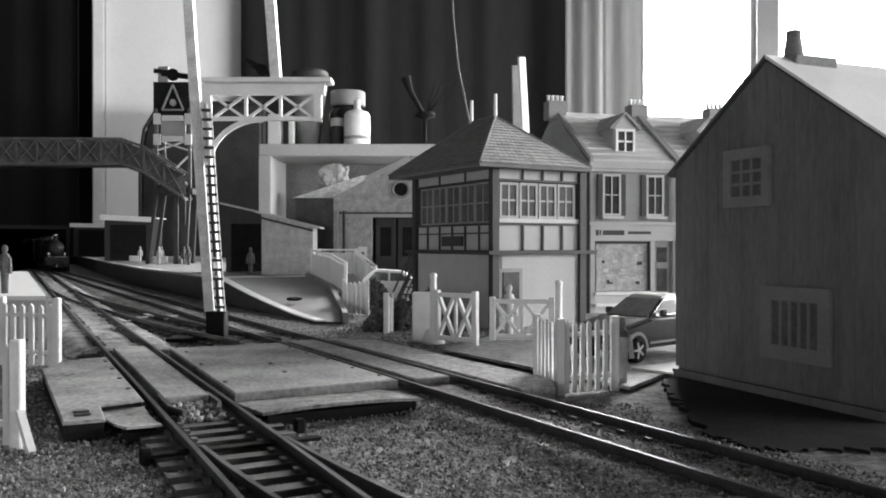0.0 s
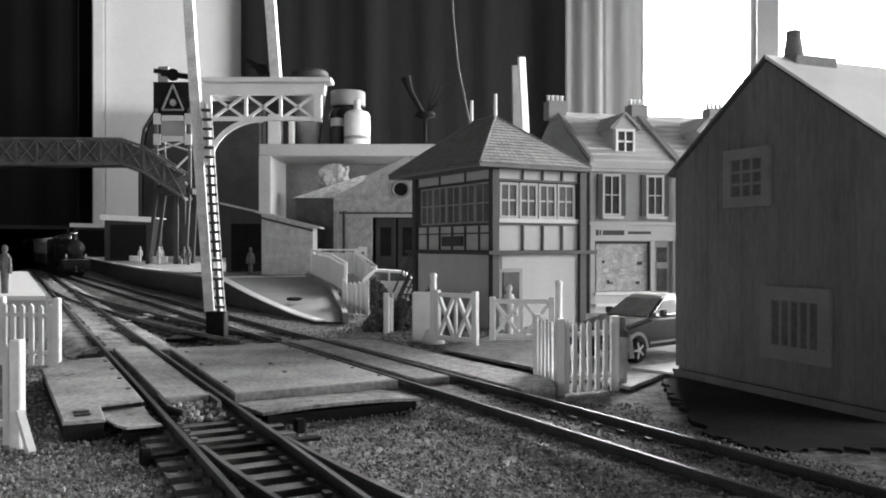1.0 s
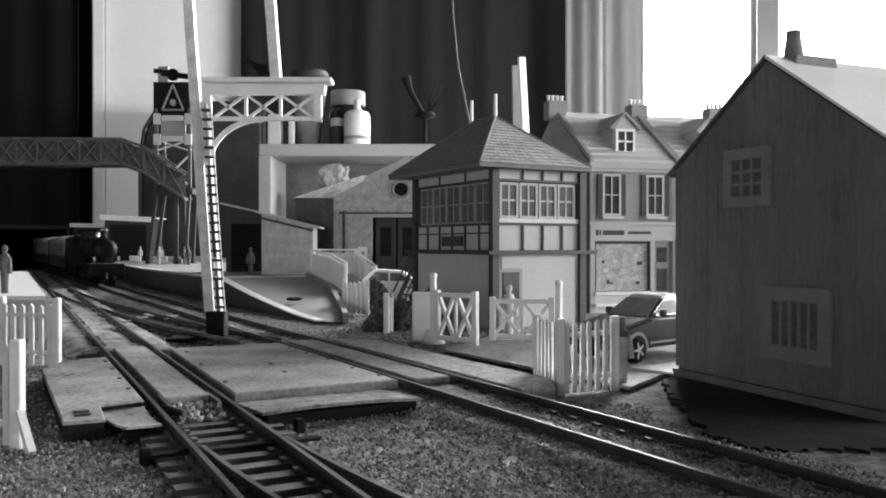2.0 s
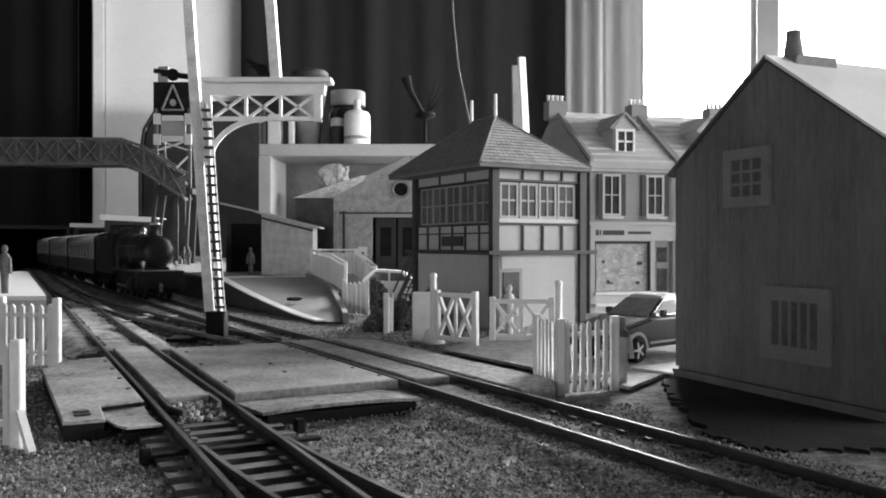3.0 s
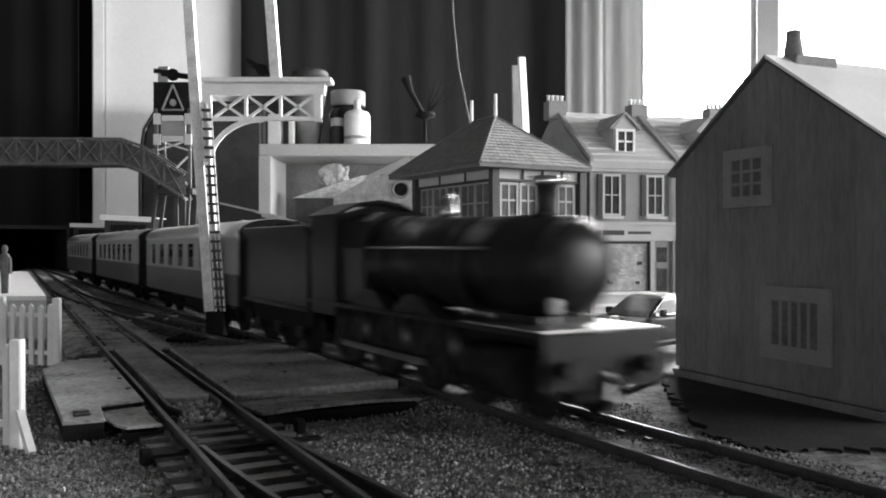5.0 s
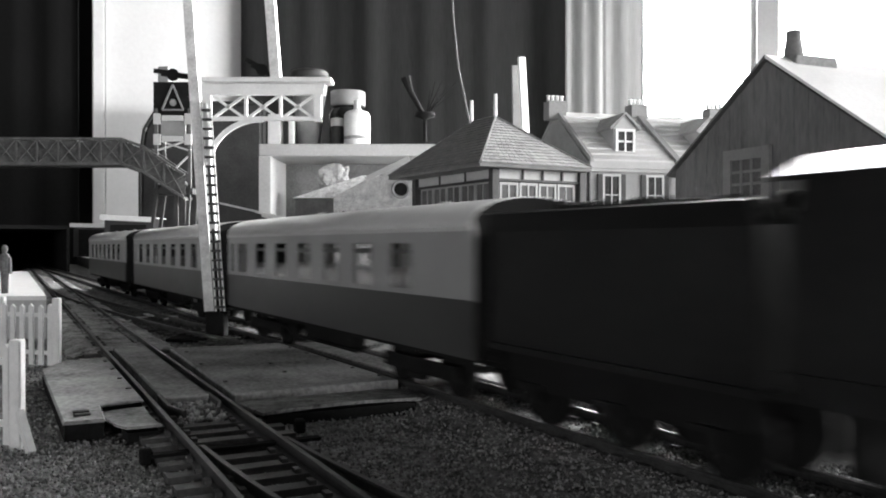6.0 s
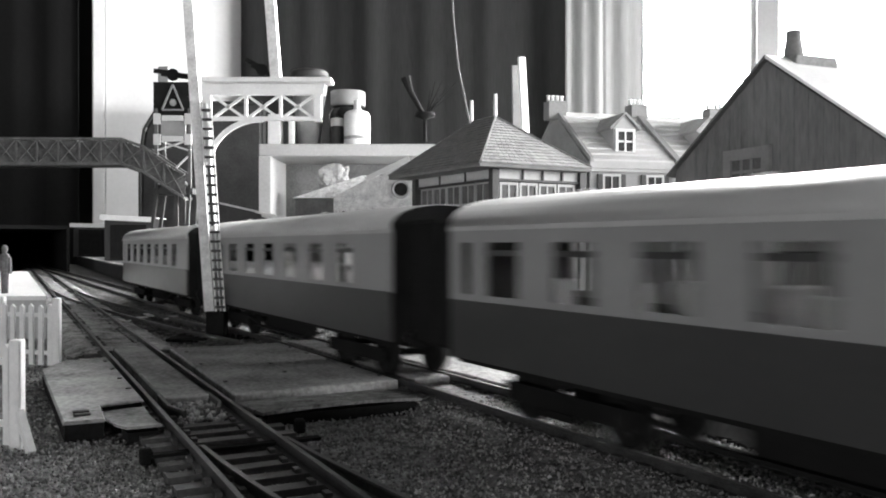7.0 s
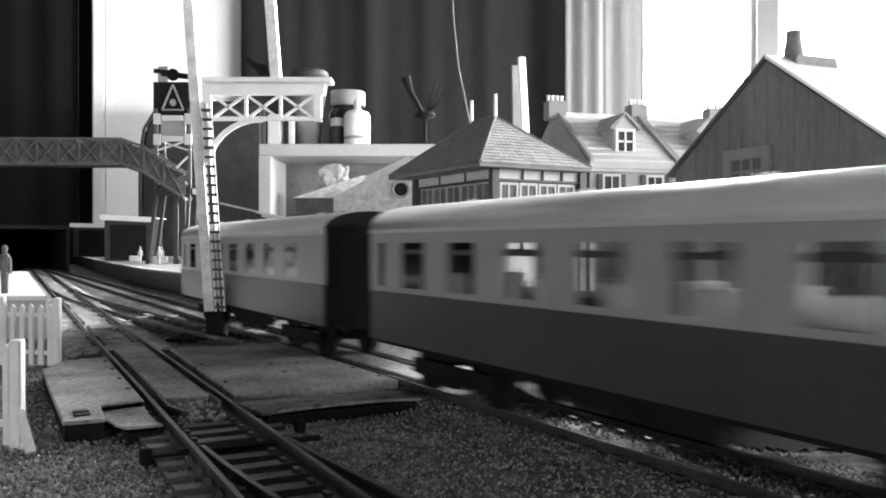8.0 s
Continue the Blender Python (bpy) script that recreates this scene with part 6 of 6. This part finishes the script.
    for v in bm.verts:
        k = 1 + 0.45 * noise.noise(v.co * 45) + 0.25 * noise.noise(v.co * 110)
        v.co = Vector((v.co.x * 0.95 * k, v.co.y * 0.5 * k, max(-0.012, v.co.z * 1.15 * k)))
    ob = part("rock_model", bm, M["stonework"], m=pose((597 - 784) / 1500 * (Y + 0.06), Y + 0.06, 0.152))
    tagged(ob, "crumpled pale rocky lump in the shelf", "rock")
    bm = BM()
    box(bm, -0.06, 0.06, -0.03, 0.03, 0.0302, 0.1395, bevel=0.002)
    ob = part("storage_box", bm, M["shelf_back"], m=pose((597 - 784) / 1500 * (Y + 0.06), Y + 0.06, 0))
    tagged(ob, "plain dull storage box in the shelf", "box")
    # tall white slat leaning behind the signal box
    bm = BM()
    box(bm, -0.006, 0.006, 0, 0.004, 0, 0.293, bevel=0.001)
    ob = part("slat", bm, M["white"], m=pose(0.1215, 1.13, 0.0, 0, -4, 35))
    tagged(ob, "bare white slat standing upright", "slat")
    bm = BM()
    box(bm, -0.008, 0.006, 0, 0.006, 0, 0.288, bevel=0.001)
    ob = part("slat", bm, M["midgrey"], m=pose(0.106, 1.15, 0.0, 0, -1, 0))
    tagged(ob, "bare grey slat standing upright", "slat")
    # hanging cable
    cu = bpy.data.curves.new("cable", "CURVE")
    cu.dimensions, cu.bevel_depth, cu.bevel_resolution = "3D", 0.0026, 2
    sp = cu.splines.new("POLY")
    pts = [(0.02, 1.95, 1.6), (0.018, 1.95, 0.9), (0.022, 1.95, 0.58), (0.035, 1.95, 0.45), (0.060, 1.95, 0.33), (0.07, 1.95, 0.0), (0.07, 1.95, -0.75)]
    sp.points.add(len(pts) - 1)
    for p, q in zip(sp.points, pts):
        p.co = (*q, 1)
    ob = new("cable", cu)
    cu.materials.append(M["lattice"])
    tagged(ob, "thin grey cable hanging before the curtain", "cable")


def trackside():
    # near white fences on the camera's side of the lines
    fence_run("paling_fence", "short white paling fence beside the side line", [(-0.164, 0.315, 0), (-0.139, 0.305, 0)], 0.0225, 0.0042, 0.025, M["white"])
    fence_run("paling_fence", "white paling fence with a leaning strut", [(-0.100, 0.187, 0), (-0.0925, 0.184, 0)], 0.0225, 0.0034, 0.0235, M["white"])
    bm = BM()
    bar(bm, (-0.0915, 0.183, 0.008), (-0.0865, 0.178, 0.0002), 0.0016, 0.0016)
    tagged(part("strut", bm, M["white"]), "white strut leaning against the fence", "strut")
    p = thing("platform", Matrix(), "small pale platform with a white edge", "platform", kind="structure")
    bm = BM()
    prism(bm, [(-0.185, 0.395), (-0.37, 0.75), (-0.5, 0.70), (-0.32, 0.395)], 0, 0.0185)
    part("facing", bm, M["pale"], p)
    bm = BM()
    prism(bm, [(-0.183, 0.391), (-0.37, 0.755), (-0.5, 0.70), (-0.32, 0.391)], 0.0185, 0.0205)
    part("surface", bm, M["white"], p)
    figure("small figurine standing on the pale platform", pose(-0.213, 0.412, 0.0205), False, 0.0235)
    # gates
    crossing_gate(pose(-0.0025, 0.372, 0.0005, 0, 0, -38), 0.0205, 0.0218, "white crossing gate with crossed braces", 2, 0, 0.0312)
    crossing_gate(pose(0.0220, 0.377, 0.0005, 0, 0, -9), 0.0262, 0.0185, "white crossing gate with crossed braces", 2, 1, 0.0280)
    fence_run("picket_gate", "white picket gate standing beside the crossing", [(0.0296, 0.2655, 0), (0.0344, 0.248, 0), (0.0522, 0.2578, 0)], 0.0215, 0.0026, 0.0225, M["gloss_white"], gap=0.45)
    b = thing("concrete_block", pose(-0.0080, 0.388, 0), "pale painted block beside the gate", "block")
    bm = BM()
    box(bm, -0.006, 0.004, -0.003, 0.003, 0, 0.0225, bevel=0.0006)
    part("block_body", bm, M["white"], b)
    figure("pale figurine behind the crossing gate", pose(0.0305, 0.392, 0.0005), True, 0.0255)
    figure("figurine with dark jacket and pale legs beside the picket gate", pose(0.0555, 0.2625, 0), "two", 0.0218)
    bm = BM()
    prism(bm, [(0.0640, 0.2885), (0.0752, 0.2760), (0.0765, 0.2835), (0.088, 0.289), (0.095, 0.31), (0.083, 0.302)], 0.0018, 0.0024)
    tagged(part("paper_sheet", bm, M["paper"]), "white card sheet lying on the ground", "card")
    # road to the shops
    bm = BM()
    prism(bm, [(0.000, 0.345), (0.056, 0.253), (0.067, 0.270), (0.079, 0.290), (0.125, 0.42), (0.17, 0.60), (0.09, 0.53), (0.03, 0.415)], 0.0006, 0.0016)
    tagged(part("road", bm, M["road"]), "grey road leading from the crossing", "road", kind="structure")
    # dark sheet laid before the cottage in place of its cast shadow
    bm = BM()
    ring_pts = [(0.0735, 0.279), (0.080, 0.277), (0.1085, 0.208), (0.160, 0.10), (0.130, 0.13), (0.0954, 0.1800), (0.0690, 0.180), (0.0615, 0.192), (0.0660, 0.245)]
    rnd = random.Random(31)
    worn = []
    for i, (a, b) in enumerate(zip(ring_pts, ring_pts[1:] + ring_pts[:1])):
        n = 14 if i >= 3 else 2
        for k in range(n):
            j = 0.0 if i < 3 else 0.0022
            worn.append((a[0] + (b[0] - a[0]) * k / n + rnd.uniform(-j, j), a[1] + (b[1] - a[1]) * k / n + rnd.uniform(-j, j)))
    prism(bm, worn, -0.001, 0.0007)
    tagged(part("yard", bm, M["cottage_shadow"]), "dark smooth sheet standing in for the cottage's shadow", "yard", kind="structure")
    # ramp fence
    z0 = 0.019
    fence_run("paling_fence", "white paling fence down the platform ramp", [(-0.103, 0.670, z0), (-0.083, 0.632, 0.0155), (-0.069, 0.600, 0.0105)], 0.021, 0.003, 0.022, M["gloss_white"], gap=0.05, flat=True)
    fence_run("paling_fence", "white paling fence behind the ramp", [(-0.105, 0.72, z0), (-0.074, 0.72, z0), (-0.054, 0.68, 0.006)], 0.021, 0.003, 0.022, M["gloss_white"], gap=0.05, flat=True)
    fence_run("paling_fence", "white boarded fence at the ramp foot", [(-0.0635, 0.545, 0), (-0.0475, 0.530, 0)], 0.021, 0.004, 0.022, M["white"], gap=0.05)
    fence_run("paling_fence", "single low post and rail by the line", [(-0.0285, 0.425, 0), (-0.0265, 0.43, 0)], 0.018, 0.003, 0.02, M["pale"])
    bush(pose(-0.034, 0.437, 0), 0.0085, 2600, 1, "dark foam bush beside the line", 0.62)
    bush(pose(-0.022, 0.446, 0.0), 0.011, 3600, 5, "dark foam bush beside the line", 0.72)
    bush(pose(-0.047, 0.575, 0.0), 0.0145, 2600, 2, "dull foam bush below the ramp fence", 0.75)
    bush(pose(-0.008, 0.470, 0), 0.011, 2600, 3, "dark foam bush beside the line", 0.9)
    car2 = thing("toy_car", pose(-0.035, 0.63, 0), "pale toy car parked behind the fence", "car")
    bm = BM()
    prism(bm, [(-0.026, 0.006), (0.026, 0.006), (0.027, 0.015), (0.014, 0.018), (0.006, 0.025), (-0.016, 0.026), (-0.025, 0.018)], -0.011, 0.011, "y")
    bmesh.ops.bevel(bm, geom=list(bm.edges), offset=0.0015, segments=2, affect="EDGES")
    part("body", bm, M["white"], car2)
    for sg in (-1, 1):
        for pts in ([(0.0095, 0.0178), (0.0052, 0.0232), (-0.0035, 0.0238), (-0.0035, 0.0178)], [(-0.0050, 0.0178), (-0.0050, 0.0238), (-0.0145, 0.0242), (-0.0195, 0.0190)]):
            bm = BM()
            prism(bm, pts, sg * 0.0112 - 0.0003, sg * 0.0112 + 0.0003, "y")
            part("side_window", bm, M["dark_pane"], car2, "dark side window")
    for x in (-0.015, 0.016):
        for s in (-1, 1):
            bm = BM()
            lathe(bm, [(0.004, -0.002), (0.0058, -0.0015), (0.0058, 0.0015), (0.004, 0.002)], 16, pose(x, s * 0.0105, 0.0058, 90))
            part("wheel", bm, M["black"], car2)
    # platform furniture
    hut(pose(-0.1514, 0.7075, 0.0191, 0, 0, 3), "brick platform hut with a sloping pale roof", 0.0425, 0.04, 0.0505, 0.040, M["brickwork"], M["pale"])
    hut(pose(-0.201, 0.785, 0.0191, 0, 0, 3), "dark open shelter with a thin pale roof", 0.040, 0.035, 0.0615, 0.0525, M["dark"], M["pale"], True)
    hut(pose(-0.776, 1.78, 0.0191, 0, 0, 0), "dark platform shelter with a thin pale roof", 0.092, 0.05, 0.069, 0.067, M["dark"], M["white"], True)
    hut(pose(-0.535, 1.34, 0.0191, 0, 0, 0), "dark platform shelter with a thin pale roof", 0.075, 0.05, 0.071, 0.067, M["dark"], M["white"], True)
    for x, y, w, h in ((-0.372, 1.115, 0.018, 0.010), (-0.352, 1.125, 0.012, 0.007), (-0.455, 1.25, 0.014, 0.009)):
        bm = BM()
        box(bm, -w / 2, w / 2, -0.005, 0.005, 0, h, bevel=0.0008)
        tagged(part("luggage_crate", bm, M["cream"], m=pose(x, y, 0.0192, 0, 0, 12)), "pale luggage crate on the platform", "crate", "platform crates")
    bm = BM()
    lathe(bm, [(0.0045, 0), (0.005, 0.0004), (0.0048, 0.0012), (0.003, 0.0014)], 18, pose(-0.0955, 0.545, 0.0088, 5))
    tagged(part("round_plate", bm, M["black"]), "small dark round plate lying on the ramp", "plate")
    # pale scraps lying between the lines
    rnd = random.Random(21)
    for k in range(6):
        x, y = -0.165 + rnd.uniform(-0.012, 0.012), 0.475 + rnd.uniform(-0.03, 0.03)
        bm = BM()
        prism(bm, [(-0.004, -0.001), (0.003, -0.0018), (0.004, 0.001), (-0.002, 0.002)], 0, 0.0006)
        tagged(part("card_scrap", bm, M["pale"], m=pose(x, y, 0.0022, rnd.uniform(-12, 12), rnd.uniform(-12, 12), rnd.uniform(0, 180))), "pale scrap of card between the lines", "scrap", "card scraps")
    for x, y, p in ((-0.160, 0.705, False), (-0.62, 1.58, True), (-0.425, 1.19, True), (-0.40, 1.16, False), (-0.375, 1.13, True), (-0.33, 1.08, False), (-0.355, 1.06, True), (-0.318, 1.06, False)):
        figure("pale figurine on the platform" if p else "dark figurine on the platform", pose(x, y, 0.0192), p)


def tunnel():
    """Black-painted tunnel box over both lines at the far end."""
    t = thing("tunnel", on_main(1.38), "black tunnel mouth at the layout's end", "tunnel", kind="structure")
    for y0, y1, z1 in ((0.0215, 0.0260, 0.070), (-0.105, -0.098, 0.070)):
        bm = BM()
        box(bm, -0.54, 0.0, y0, y1, 0.0, z1)
        part("side_wall", bm, M["wall_dark"], t)
    bm = BM()
    box(bm, -0.54, 0.0, -0.105, 0.026, 0.0702, 0.076)
    part("roof", bm, M["wall_dark"], t)
    bm = BM()
    box(bm, -0.544, -0.5405, -0.105, 0.026, 0.0, 0.076)
    part("end_wall", bm, M["wall_dark"], t)


def loose_ballast():
    rnd = random.Random(11)
    verts, faces = [], []
    shape = [(1, 0, 0), (-1, 0, 0), (0, 1, 0), (0, -1, 0), (0, 0, 0.8), (0, 0, -0.8)]
    tri = [(0, 2, 4), (2, 1, 4), (1, 3, 4), (3, 0, 4), (2, 0, 5), (1, 2, 5), (3, 1, 5), (0, 3, 5)]
    for k in range(95000):
        y = 0.09 + 0.45 * rnd.uniform(0, 1) ** 1.7
        x = rnd.uniform(-0.6 * y - 0.01, 0.6 * y + 0.01)
        dm = abs((x - MAIN_A - MAIN_K * y) * MAIN_C)
        if -0.05 < (x - MAIN_A - MAIN_K * y) * MAIN_C < 0.05 and 0.235 < y < 0.36:
            continue
        if x > 0.055 and y < 0.285 and (x - MAIN_A - MAIN_K * y) * MAIN_C > 0.030:
            continue
        s = rnd.uniform(0.00017, 0.00050)
        q = Euler((rnd.uniform(0, 6), rnd.uniform(0, 6), rnd.uniform(0, 6))).to_matrix()
        bed = 0.0017 * max(0.0, 1 - max(0.0, dm - 0.016) / 0.008)
        p = Vector((x, y, max(bed, -0.0002 + 0.0012 * noise.noise((x * 30, y * 30, 0))) + s * 0.3))
        i = len(verts)
        verts += [p + q @ (Vector(v) * s * rnd.uniform(0.7, 1.3)) for v in shape]
        faces += [tuple(i + j for j in f) for f in tri]
    me = bpy.data.meshes.new("loose_ballast")
    me.from_pydata(verts, [], faces)
    me.materials.append(M["stone_bits"])
    tagged(new("loose_ballast", me), "loose grey ballast stones on the baseboard", "gravel", kind="stuff")


room()
backdrop_things()
ground()
ballast_bed()
side_bed()
platform()
tunnel()
crossing()
cottage()
shops()
goods_shed()
signal_box()
semaphore()
footbridge()
shelf_and_things()
trackside()
car()
build_train()
tracks()
crossover()
loose_ballast()
motions()
